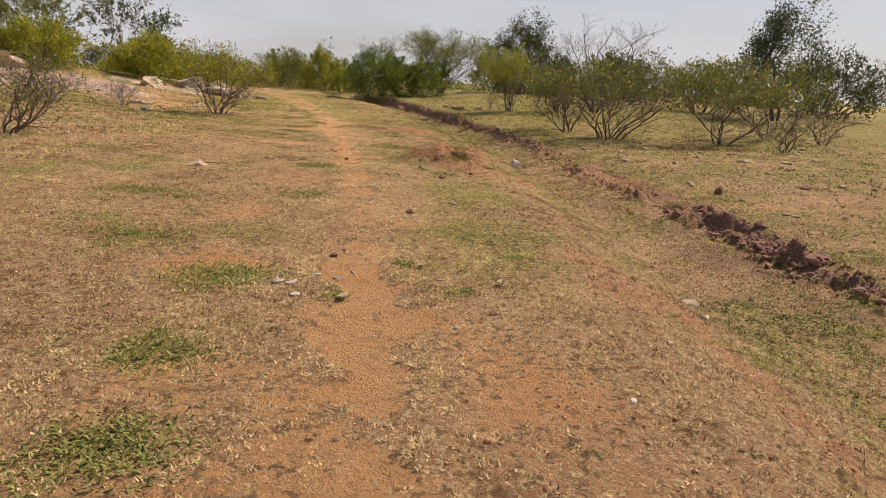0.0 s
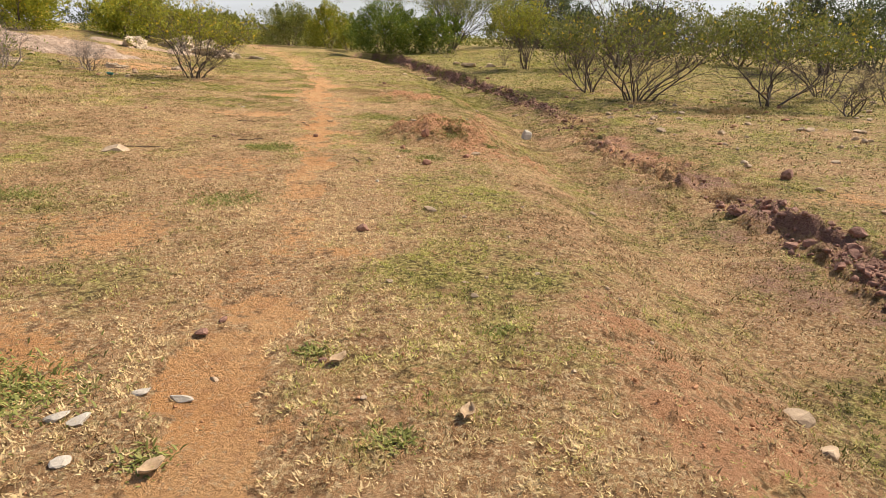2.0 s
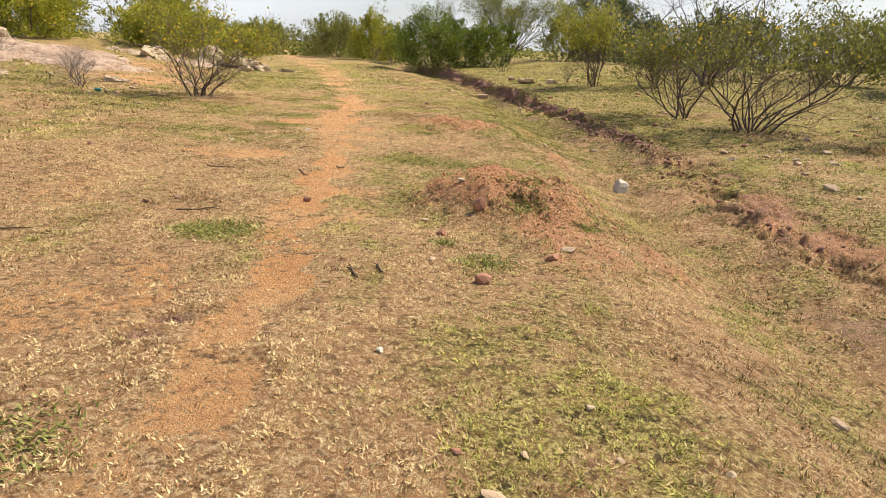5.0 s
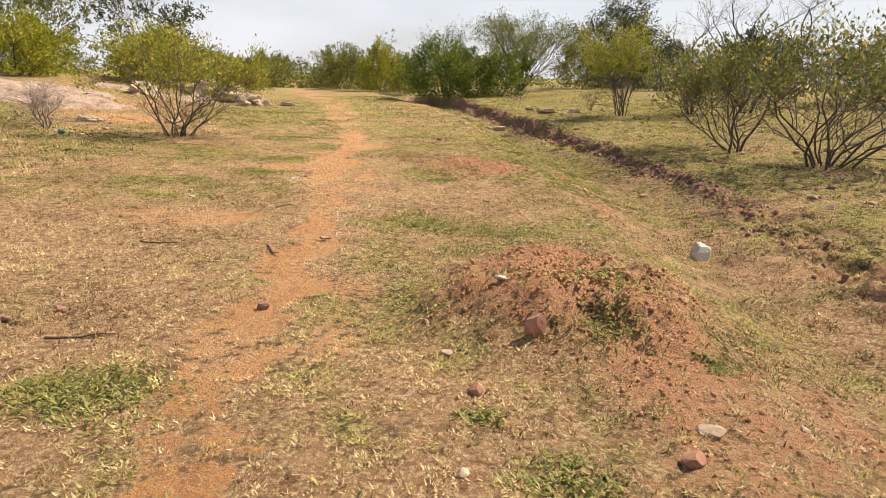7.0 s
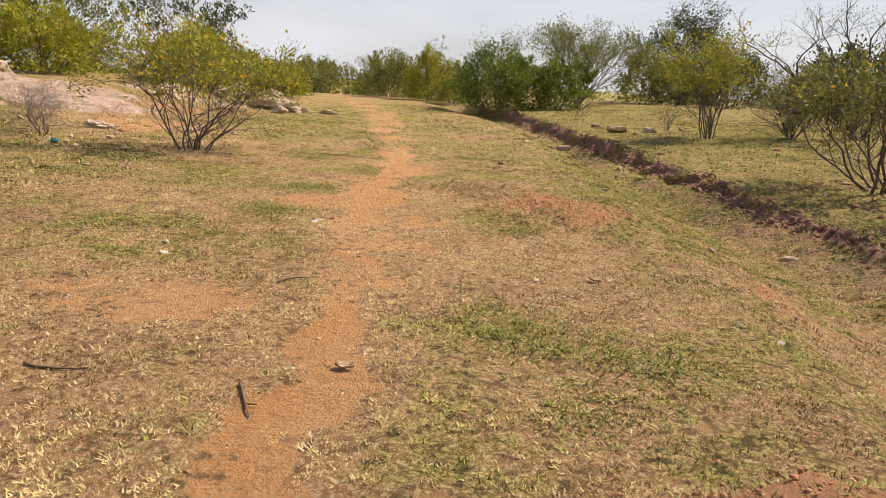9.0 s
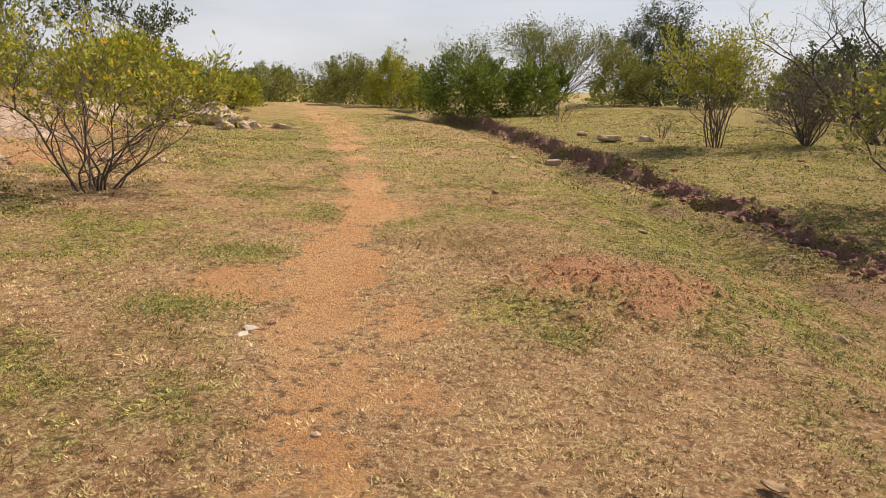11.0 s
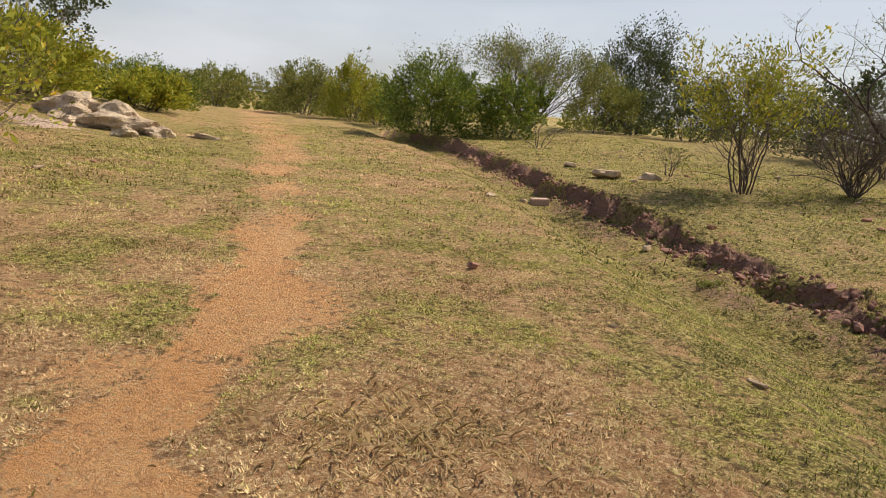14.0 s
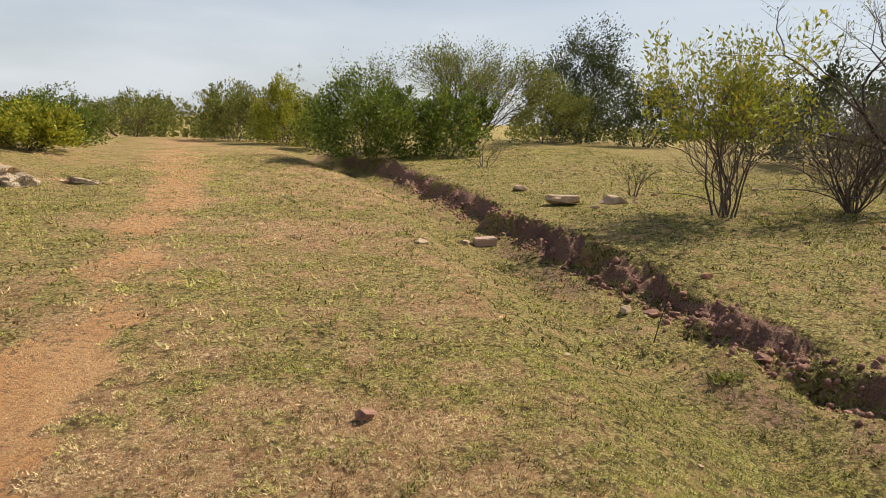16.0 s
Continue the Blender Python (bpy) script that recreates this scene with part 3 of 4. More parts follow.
plant("bare_shrub", 24.5, 36.0, 17, 3.4, 3.2, "wide leafless thorn bush at the field edge", stems=9, depth=3, thick=0.03, leaf=M_LEAF_DARK, leaves=3500, leaf_size=0.1)
plant("green_bush", 15.0, 31.0, 18, 2.2, 2.3, "dusty olive bush at the field edge", leaf=M_LEAF_OLIVE, leaves=2500, fill=6000, fill_low=0.0, **BUSH)
plant("green_bush", 12.2, 36.0, 19, 2.5, 2.4, "dusty olive bush at the field edge", leaf=M_LEAF_DARK, leaves=2500, fill=6000, fill_low=0.0, **BUSH)
plant("bare_shrub", 17.5, 37.0, 20, 2.8, 2.6, "wide leafless thorn bush at the field edge", stems=9, depth=3, thick=0.03, leaf=M_LEAF_OLIVE, leaves=3500, leaf_size=0.09)

# at the far end of the path
plant("green_bush", -0.4, 42.3, 21, 2.6, 2.8, "dense fresh-green bush overhanging the gully", leaf=M_LEAF_GREEN, leaves=3500, leaf_width=0.34, fill=22000, fill_low=0.0, **BUSH)
plant("green_bush", 2.3, 41.2, 22, 2.2, 1.4, "light green bush with loose leafy shoots", leaf=M_LEAF_GREEN, leaves=3500, fill=4875, fill_low=0.0, **BUSH)
plant("acacia", 3.65, 46.2, 23, 4.5, 2.9, "fan-shaped acacia with fine grey-green twigs", "tree", stems=17, depth=3, side=1, thick=0.04, leaf=M_LEAF_OLIVE, leaves=15000, leaf_size=0.095, leaf_width=0.38, jitter=0.14, wiggle=0.09, lift=0.0, fork=0.45, bark=M_BARK_DARK, leaf_from=0.25, spread_from=0.2)
plant("acacia", -0.3, 44.6, 24, 3.9, 1.4, "sparse fan-shaped acacia with thin bare twigs", "tree", stems=5, depth=3, side=1, thick=0.04, leaf=M_LEAF_OLIVE, leaves=1800, leaf_size=0.075, leaf_width=0.4, jitter=0.1, wiggle=0.09, lift=0.0, fork=0.45, bark=M_BARK_DARK, leaf_from=0.35)
plant("green_bush", -4.9, 52.4, 25, 3.0, 1.9, "upright yellow-green bush with flowers at the path bend", leaf=M_LEAF_YELLOW, leaves=4000, fill=9000, fill_low=0.0, flowers=20, **BUSH)
plant("green_bush", -3.2, 49.0, 31, 1.6, 1.2, "low yellow-green bush at the path bend", leaf=M_LEAF_YELLOW, leaves=2000, fill=3000, fill_low=0.0, **BUSH)
plant("green_bush", -8.0, 55.5, 26, 2.9, 2.5, "rounded olive bush with thorny twigs", leaf=M_LEAF_OLIVE, leaves=4000, fill=8250, fill_low=0.0, **BUSH)
plant("green_bush", -9.9, 62.5, 32, 3.2, 2.8, "rounded olive bush with thorny twigs", leaf=M_LEAF_OLIVE, leaves=3000, fill=8000, fill_low=0.0, **{**BUSH, "leaf_size": 0.11})
plant("acacia", -5.7, 57.0, 27, 4.2, 0.9, "thin young tree with a tuft of leaves on top", "tree", stems=2, depth=2, thick=0.04, leaf=M_LEAF_OLIVE, leaves=220, leaf_size=0.09, leaf_from=0.8, spread_from=0.0)
plant("shade_tree", 10.9, 54.5, 28, 5.9, 3.0, "tall dark tree with a ragged crown", "tree", stems=3, depth=3, side=1, thick=0.11, leaf=M_LEAF_DARK, leaves=4500, leaf_size=0.14, jitter=0.15, fill=16000, fill_low=0.15, bark=M_BARK_DARK, stem_part="trunk", leaf_part="crown", spread_from=0.0)
plant("green_bush", 9.4, 50.5, 34, 2.6, 1.9, "dusty olive bush under taller trees", leaf=M_LEAF_DARK, leaves=2000, fill=6000, fill_low=0.0, **BUSH)
plant("green_bush", 7.4, 48.5, 29, 2.9, 2.1, "dusty olive bush under taller trees", leaf=M_LEAF_OLIVE, leaves=2500, fill=6750, fill_low=0.0, **BUSH)
plant("green_bush", 11.6, 47.5, 30, 2.8, 2.4, "dusty olive bush under taller trees", leaf=M_LEAF_DARK, leaves=2500, fill=6750, fill_low=0.0, **BUSH)
plant("green_bush", 14.9, 44.0, 33, 2.5, 2.2, "dusty olive bush under taller trees", leaf=M_LEAF_OLIVE, leaves=2500, fill=6000, fill_low=0.0, **BUSH)

# on the rocks and slope beside the path
plant("bare_shrub", -6.75, 13.5, 41, 1.6, 1.4, "crooked shrub with thin green leaves on bare stems", leaf=M_LEAF_OLIVE, leaves=1800, leaf_size=0.06, **{**BARE, "stems": 7, "thick": 0.02, "lean": (0.25, 0)})
plant("flowering_shrub", -4.97, 21.3, 42, 2.15, 1.5, "spreading yellow-flowered shrub with forked dark bare lower stems", **{**YELLOW, "stems": 12, "thick": 0.015, "leaves": 4000, "leaf_size": 0.07, "leaf_from": 0.36, "spread_from": 0.6, "lean": (0.18, 0), "flowers": 45})
plant("bare_shrub", -7.9, 21.7, 43, 1.0, 0.9, "small pale leafless shrub on rock", **{**BARE, "stems": 6, "thick": 0.013, "bark": M_BARK_PALE})
plant("bare_shrub", -9.6, 20.6, 44, 1.3, 1.2, "pale leafless shrub on rock", **{**BARE, "stems": 6, "thick": 0.015, "bark": M_BARK_PALE})
plant("flowering_shrub", -11.4, 34.4, 45, 2.0, 2.3, "rounded yellow-green shrub with yellow flowers behind rocks", **{**BUSH, "leaf": M_LEAF_YELLOW, "leaves": 4000, "flowers": 60, "fill": 13000, "fill_low": 0.0})
plant("flowering_shrub", -15.0, 31.2, 46, 2.0, 2.0, "rounded yellow-green shrub with yellow flowers behind rocks", **{**BUSH, "leaf": M_LEAF_YELLOW, "leaves": 3500, "flowers": 40, "fill": 10000, "fill_low": 0.0})
plant("green_bush", -18.0, 36.2, 47, 4.4, 2.9, "tall dusty green bush on the rocky slope", leaf=M_LEAF_OLIVE, leaves=4500, fill=10500, fill_low=0.0, **BUSH)
plant("green_bush", -20.0, 31.0, 48, 3.0, 2.8, "tall dusty green bush on the rocky slope", leaf=M_LEAF_YELLOW, leaves=3000, fill=7500, fill_low=0.0, **BUSH)
plant("sparse_tree", -13.6, 37.9, 49, 4.5, 2.3, "thin tree with sparse dark leaves on grey twigs", "tree", stems=6, depth=3, leaf=M_LEAF_DARK, leaves=3600, leaf_size=0.12, leaf_width=0.6, bark=M_BARK_PALE, thick=0.04, leaf_from=0.3)
plant("flowering_shrub", -9.6, 38.0, 50, 1.1, 1.4, "yellow-green bush behind pale rocks", **{**BUSH, "leaf": M_LEAF_YELLOW, "leaves": 2500, "fill": 5000, "fill_low": 0.0})
plant("green_bush", -12.5, 44.8, 51, 1.6, 2.4, "low green bush beyond the rocks", leaf=M_LEAF_GREEN, leaves=2500, fill=6750, fill_low=0.0, **BUSH)
plant("green_bush", -16.8, 46.0, 52, 1.8, 2.6, "low green bush beyond the rocks", leaf=M_LEAF_YELLOW, leaves=2500, fill=6000, fill_low=0.0, **BUSH)

for k, (fx, fy, fh, fr) in enumerate(((-15, 60, 2.4, 3.0), (-19.5, 61, 2.6, 3.2), (-24, 60, 2.6, 3.2), (-17, 68, 3.0, 2.4), (-10.5, 66, 2.0, 2.6), (-7.5, 71, 2.2, 2.6), (-29, 56, 2.8, 3.2), (-12, 90, 3.2, 3.4))):
    plant("green_bush", fx, fy, 60 + k, fh, fr, "distant dusty green bush on the plain", "bush", stems=6, depth=2, leaf=(M_LEAF_OLIVE, M_LEAF_GREEN, M_LEAF_DARK)[k % 3], leaves=1800,
          leaf_size=0.16, fill=4200, fill_low=0.0, thick=0.03, jitter=0.1)


def far_scrub():
    """Scrub on the plain all round, one piece of many leaf clumps."""
    g = np.random.default_rng(5)
    n = 700
    ang, dist = g.uniform(0, 2 * math.pi, n), g.uniform(46, 150, n)
    cx, cy = dist * np.sin(ang), 22 + dist * np.cos(ang)
    h = g.uniform(1.6, 3.4, n)
    cz = ground_parts(cx, cy)[0]
    per = 90
    u = g.normal(0, 1, (n, per, 3))
    u /= np.linalg.norm(u, axis=2)[..., None]
    r = (0.8 + 0.3 * np.sin(4 * u[..., 0] + ang[:, None] * 9) * np.cos(5 * u[..., 1])) * g.uniform(0.55, 1, (n, per))
    c = u * r[..., None] * np.stack([h * 0.85, h * 0.85, h * 0.5], 1)[:, None] + np.stack([cx, cy, cz + h * 0.45], 1)[:, None]
    v, f = leaf_arrays(g, c.reshape(-1, 3), u.reshape(-1, 3), 0.42, 0.6, 0.1)
    ob = mesh_object("far_scrub", v, f, M_LEAF_OLIVE)
    tagged(ob, "distant dusty olive scrub on the plain", "scrub", kind="stuff")


far_scrub()


# ---- rocks and stones ----
def rock_mesh(seed, size, sharp=0.25, detail=3, flat=0.0):
    bm = bmesh.new()
    bmesh.ops.create_icosphere(bm, subdivisions=detail, radius=0.5)
    rng = random.Random(seed)
    off = Vector((rng.uniform(-50, 50), rng.uniform(-50, 50), rng.uniform(-50, 50)))
    planes = []
    for _ in range(8):
        d = Vector((rng.gauss(0, 1), rng.gauss(0, 1), rng.gauss(0, 1))).normalized()
        planes.append((d, rng.uniform(0.2, 0.38)))
    if flat:
        planes.append((Vector((0, 0, 1)), flat))
    for v in bm.verts:
        for d, far in planes:
            over = v.co.dot(d) - far
            if over > 0:
                v.co -= d * over * 0.98
        v.co += v.co.normalized() * (noise.noise(v.co * 3 + off) * sharp * 0.25 + noise.noise(v.co * 9 + off) * sharp * 0.1)
    bm.transform(Matrix.Diagonal((*size, 1)))
    me = bpy.data.meshes.new("rock")
    bm.to_mesh(me)
    bm.free()
    return me


def stone(name, x, y, seed, size, material, label, category="stone", sink=0.3, turn=0.0, tilt=0.0, group="", detail=2, sharp=0.25, flat=0.0):
    me = rock_mesh(seed, size, sharp, detail, flat)
    me.materials.append(material)
    ob = new(name, me)
    ob.matrix_world = pose(x, y, gz(x, y) + size[2] * (0.5 - sink), tilt, tilt * 0.6, turn)
    return tagged(ob, label, category, group)


def rock_sheet():
    """Bare rock that breaks through the slope: a lumpy, cracked slab that dips under the soil at its edges."""
    step_size = 0.11
    rx, ry = np.arange(-17.0, -5.4, step_size), np.arange(21.6, 33.4, step_size)
    px, py = (a.ravel() for a in np.meshgrid(rx, ry))
    base = ground_parts(px, py)[0]
    lump = 0.26 * rough_noise(px, py, 2.6, 61) + 0.13 * rough_noise(px * 0.6 + py * 0.4, py, 0.9, 62) + 0.07 * rough_noise(px, py, 0.3, 63)
    ledge = np.floor((lump + 0.5) / 0.12) * 0.12 - 0.5
    h = 0.35 * lump + 0.65 * ledge
    crack = (np.abs(rough_noise(px, py, 1.1, 64)) < 0.08) | (np.abs(rough_noise(px, py, 0.6, 65)) < 0.06)
    edge = np.minimum(np.minimum(px + 17.0, -5.4 - px), np.minimum(py - 21.6, 33.4 - py))
    inside = spot(px, py, -11.5, 27.4, 7.0, 6.5)
    z = base + h - 0.02 - 0.07 * crack - 0.5 * (1 - inside) - 0.3 * (1 - step(0, 1.2, edge))
    w = len(rx)
    q = (np.arange(len(ry) - 1)[:, None] * w + np.arange(w - 1)[None]).ravel()
    faces = np.column_stack([q, q + 1, q + w + 1, q + w])
    shown = (z - base)[faces].max(1) > -0.06
    ob = mesh_object("rock_outcrop", np.column_stack([px, py, z]), faces[shown], M_SHEET)
    tagged(ob, "low pinkish weathered granite sheet breaking through the slope", "rock", kind="structure")


rock_sheet()
for k, (x, y, sx, sy, sz, turn, sink) in enumerate((
        (-7.4, 31.9, 1.9, 1.2, 0.85, 20, 0.35), (-8.8, 32.2, 2.2, 1.5, 1.05, -15, 0.35), (-6.65, 31.7, 0.7, 0.5, 0.42, 35, 0.35), (-7.8, 32.6, 1.2, 0.8, 0.85, 60, 0.35), (-5.9, 32.6, 1.0, 0.35, 0.26, -10, 0.35), (-8.2, 31.4, 0.9, 0.6, 0.4, 110, 0.4),
        (-7.0, 30.9, 0.7, 0.5, 0.4, 70, 0.4), (-15.0, 28.0, 2.4, 1.8, 1.3, 40, 0.4), (-10.4, 22.4, 1.0, 0.7, 0.35, 30, 0.4), (-7.9, 23.2, 0.7, 0.5, 0.3, 10, 0.4), (-6.3, 24.2, 0.5, 0.35, 0.22, 50, 0.4), (-9.9, 29.9, 1.2, 0.9, 0.7, 75, 0.4))):
    stone("boulder", x, y, 100 + k, (sx, sy, sz), M_ROCK, "pale weathered pinkish granite boulder on the outcrop", "boulder", sink, turn, 4 * (k % 3 - 1), "granite boulders", 4, 0.9)

stone("flat_rock", 3.26, 30.16, 201, (0.66, 0.46, 0.34), M_STONE, "flat brown rock slab lying on grass", "rock", 0.25, 15, 0, "flat rocks", 3, 0.5, 0.25)
stone("flat_rock", 4.18, 30.2, 202, (0.6, 0.42, 0.28), M_STONE, "flat buff rock slab lying on grass", "rock", 0.3, -20, 0, "flat rocks", 3, 0.5, 0.25)
stone("flat_rock", 2.95, 32.3, 203, (0.42, 0.3, 0.24), M_STONE, "small flat brown rock on grass", "rock", 0.3, 40, 0, "flat rocks", 3, 0.2, 0.3)
stone("stone", 2.99, 14.86, 204, (0.22, 0.19, 0.25), M_STONE_WHITE, "buff angular stone on the gully floor", sink=0.2, turn=30, detail=3)
stone("stone", -2.6, 10.66, 205, (0.55, 0.3, 0.16), M_STONE, "pale half-buried flat stone", sink=0.5, turn=10, detail=3)
stone("stone", 1.02, 11.66, 206, (0.12, 0.1, 0.14), M_STONE_RED, "red-brown angular stone on the earth mound", sink=0.2, turn=10)
stone("stone", 0.72, 11.2, 207, (0.1, 0.08, 0.09), M_STONE_RED, "red-brown stone beside the earth mound", sink=0.3, turn=70)
# a white stone shape stands in for a small scrap of paper
stone("stone", 0.87, 12.03, 208, (0.1, 0.06, 0.035), M_STONE_WHITE, "small white scrap of paper on the mound", sink=0.2, turn=-30)
stone("stone", 1.65, 10.95, 209, (0.15, 0.09, 0.06), M_STONE, "buff flat stone below the mound", sink=0.3, turn=-30)
stone("stone", 1.5, 10.75, 210, (0.11, 0.1, 0.09), M_STONE_RED, "red-brown stone below the mound", sink=0.3, turn=20)
stone("stone", 0.99, 10.25, 211, (0.16, 0.12, 0.1), M_STONE_RED, "red-brown stone in dry grass", sink=0.4, turn=20)
stone("stone", 1.62, 20.3, 212, (0.13, 0.08, 0.05), M_STONE, "buff stone in short grass", sink=0.3, turn=-35)
stone("stone", 0.66, 27.6, 213, (0.22, 0.15, 0.1), M_STONE, "pale stone at the gully edge", sink=0.3, turn=10)
stone("stone", 1.35, 28.6, 214, (0.25, 0.18, 0.12), M_STONE, "pale stone at the gully edge", sink=0.35, turn=50)
stone("clod", -0.52, 12.24, 215, (0.085, 0.07, 0.07), M_CLOD, "dark earth clod on the footpath", "clod", 0.15, 0)
stone("clod", 0.1, 22.45, 216, (0.13, 0.11, 0.08), M_CLOD, "dark earth clod in short grass", "clod", 0.15, 30)
stone("clod", 5.3, 10.3, 217, (0.17, 0.15, 0.18), M_CLOD, "dark earth clod on the gully bank", "clod", 0.25, 10)
stone("clod", -0.2, 5.86, 218, (0.07, 0.06, 0.05), M_CLOD, "dark earth clod on the footpath", "clod", 0.15, 10)

for k, (x, y, sx, sy, turn) in enumerate(((-0.51, 5.15, 0.11, 0.08, 20), (-0.42, 5.12, 0.12, 0.08, 60), (-0.27, 5.33, 0.1, 0.07, 10), (-0.12, 5.32, 0.14, 0.08, -20), (-0.36, 4.88, 0.09, 0.07, 40), (-1.57, 17.05, 0.11, 0.09, 30), (-1.58, 16.93, 0.11, 0.07, 80))):
    stone("stone_flake", x, y, 230 + k, (sx, sy, 0.03), M_STONE_GREY, "thin grey flake of stone pressed into the earth", "stone", 0.3, turn, 0, "grey stone flakes")
for k, (x, y, size, m, what) in enumerate(((2.58, 5.47, 0.13, M_STONE, "buff stone on the gully slope"), (2.6, 5.24, 0.1, M_STONE, "buff stone on the gully slope"), (2.35, 17.74, 0.12, M_STONE, "buff stone at the gully edge"),
                                          (3.3, 18.1, 0.14, M_STONE, "pale stone on the gully floor"), (-2.45, 15.8, 0.06, M_STONE, "small pale stone in dry grass"), (-2.32, 15.53, 0.06, M_STONE_GREY, "small grey stone in dry grass"),
                                          (-1.46, 17.14, 0.06, M_STONE_RED, "small red-brown stone on bare earth"), (0.98, 8.28, 0.1, M_STONE, "long buff stone in short grass"), (2.69, 9.3, 0.1, M_STONE, "buff stone on the gully slope"),
                                          (1.33, 3.43, 0.045, M_STONE_WHITE, "small white stone in dry grass"), (0.59, 11.6, 0.07, M_STONE, "buff stone beside the mound"), (-0.03, 5.47, 0.035, M_STONE, "pebble on the footpath"))):
    stone("stone", x, y, 250 + k, (size * 1.5, size, size * 0.6), m, what, "stone", 0.3, 47 * k, 0, "", 2)
for k, (x, y, size) in enumerate(((-1.83, 11.88, 0.06), (-1.63, 12.06, 0.06), (-3.65, 14.34, 0.08), (0.46, 7.61, 0.1), (-0.13, 5.99, 0.05), (0.41, 5.62, 0.04))):
    stone("clod", x, y, 270 + k, (size * 1.2, size, size * 0.8), M_CLOD, "dark earth clod on dry ground", "clod", 0.2, 61 * k)


def crumpled(name, x, y, seed, length, width, curl, material, label, category):
    """A thin curled sheet, leaf-shaped, lying on the ground."""
    rng = random.Random(seed)
    v, f = [], []
    for i in range(7):
        u = i / 6
        half = width * 0.5 * math.sin(math.pi * (0.08 + 0.86 * u))
        for j in (-1, -0.5, 0, 0.5, 1):
            v.append(((u - 0.5) * length, half * j, curl * (abs(j) ** 1.5 + 0.6 * (2 * u - 1) ** 2) + rng.uniform(0, curl * 0.4)))
    for i in range(6):
        for j in range(4):
            q = 5 * i + j
            f.append((q, q + 1, q + 6, q + 5))
    ob = mesh_object(name, v, f, material)
    ob.matrix_world = pose(x, y, gz(x, y) + 0.006, 0, 0, rng.uniform(0, 360))
    thick = ob.modifiers.new("thick", "SOLIDIFY")
    thick.thickness = 0.0015
    tagged(ob, label, category)


for k, (x, y) in enumerate(((-0.06, 4.85), (0.48, 5.6), (1.02, 5.14), (0.9, 15.6), (-0.5, 13.9))):
    crumpled("dry_leaf", x, y, 280 + k, 0.1, 0.06, 0.018, M_DRYLEAF, "curled dry buff leaf on the ground", "leaf")
crumpled("plastic_scrap", -6.9, 20.6, 290, 0.26, 0.16, 0.05, M_SCRAP, "crumpled scrap of teal plastic on the slope", "litter")

sow = random.Random(9)
for k in range(290):
    zone = k % 6 if k < 190 else 0
    x, y = ((sow.uniform(5.0, 12), sow.uniform(8, 22)), (sow.uniform(-2.6, 2.2), sow.uniform(2.5, 24)), (sow.uniform(-11, -5), sow.uniform(12, 22)),
            (sow.uniform(0.6, 2.2), sow.uniform(2.5, 13)), (sow.uniform(2.5, 8), sow.uniform(22, 38)), (sow.uniform(-11, -5.5), sow.uniform(21, 27)))[zone]
    big = sow.uniform(0.018, 0.05) if zone in (1, 3) else sow.uniform(0.06, 0.16)
    m, what = ((M_STONE, "small buff stone lying in grass"), (M_STONE_RED, "small red-brown stone lying in grass"), (M_STONE_WHITE, "small white stone lying in grass"))[sow.choice((0, 0, 0, 0, 1, 2 if zone == 1 else 0))]
    stone("stone", x, y, 300 + k, (big * sow.uniform(1, 1.6), big, big * sow.uniform(0.5, 0.8)), m, what, sink=0.3, turn=sow.uniform(0, 360), group="scattered stones", detail=2)


def brick():
    bm = bmesh.new()
    bmesh.ops.create_cube(bm, size=1)
    bm.transform(Matrix.Diagonal((0.34, 0.17, 0.13, 1)))
    bmesh.ops.bevel(bm, geom=bm.edges[:], offset=0.012, segments=2, affect="EDGES")
    me = bpy.data.meshes.new("brick")
    bm.to_mesh(me)
    bm.free()
    me.materials.append(M_BRICK)
    ob = new("block", me)
    ob.matrix_world = pose(1.7, 28.8, gz(1.7, 28.8) + 0.05, 4, -3, 8)
    tagged(ob, "worn pinkish brick block lying in the gully", "brick")


brick()


for k in range(64):
    y = sow.uniform(5.2, 9.6) if k < 26 else sow.uniform(19, 30)
    x = float(foot_x(y)) + sow.uniform(-0.12, 0.42)
    big = sow.uniform(0.06, 0.17)
    stone("clod", x, y, 600 + k, (big * sow.uniform(1, 1.7), big, big * sow.uniform(0.6, 0.9)), M_CLOD, "crumbling red-brown clod fallen from the gully bank", "clod", 0.35, sow.uniform(0, 360), sow.uniform(-12, 12), "bank clods", 2, 0.9)


def lumps(name, n, place, size, material, label, category, seed):
    """Many small lumps of earth or gravel in one mesh."""
    g = np.random.default_rng(seed)
    ico = bmesh.new()
    bmesh.ops.create_icosphere(ico, subdivisions=1, radius=0.5)
    v0 = np.array([[*v.co] for v in ico.verts])
    f0 = np.array([[v.index for v in f.verts] for f in ico.faces])
    ico.free()
    x, y = place(g, n)
    n = len(x)
    s = size[0] + (size[1] - size[0]) * g.random(n) ** 3
    shape = v0[None] * g.uniform(0.5, 1.4, (n, len(v0), 1)) * (s[:, None] * g.uniform(0.7, 1.2, (n, 3)))[:, None]
    z = ground_parts(x, y)[0] + 0.18 * s
    v = shape + np.stack([x, y, z], 1)[:, None]
    f = f0[None] + (np.arange(n) * len(v0))[:, None, None]
    tagged(mesh_object(name, v.reshape(-1, 3), f.reshape(-1, 3), material), label, category, kind="stuff")


def along_bank(g, n):
    y = g.uniform(3, 40, n)
    y = y[(y < 9.8) | (y > 15.5) | (g.random(n) < 0.12)]
    n = len(y)
    return foot_x(y) + g.normal(0.1, 0.13, n), y


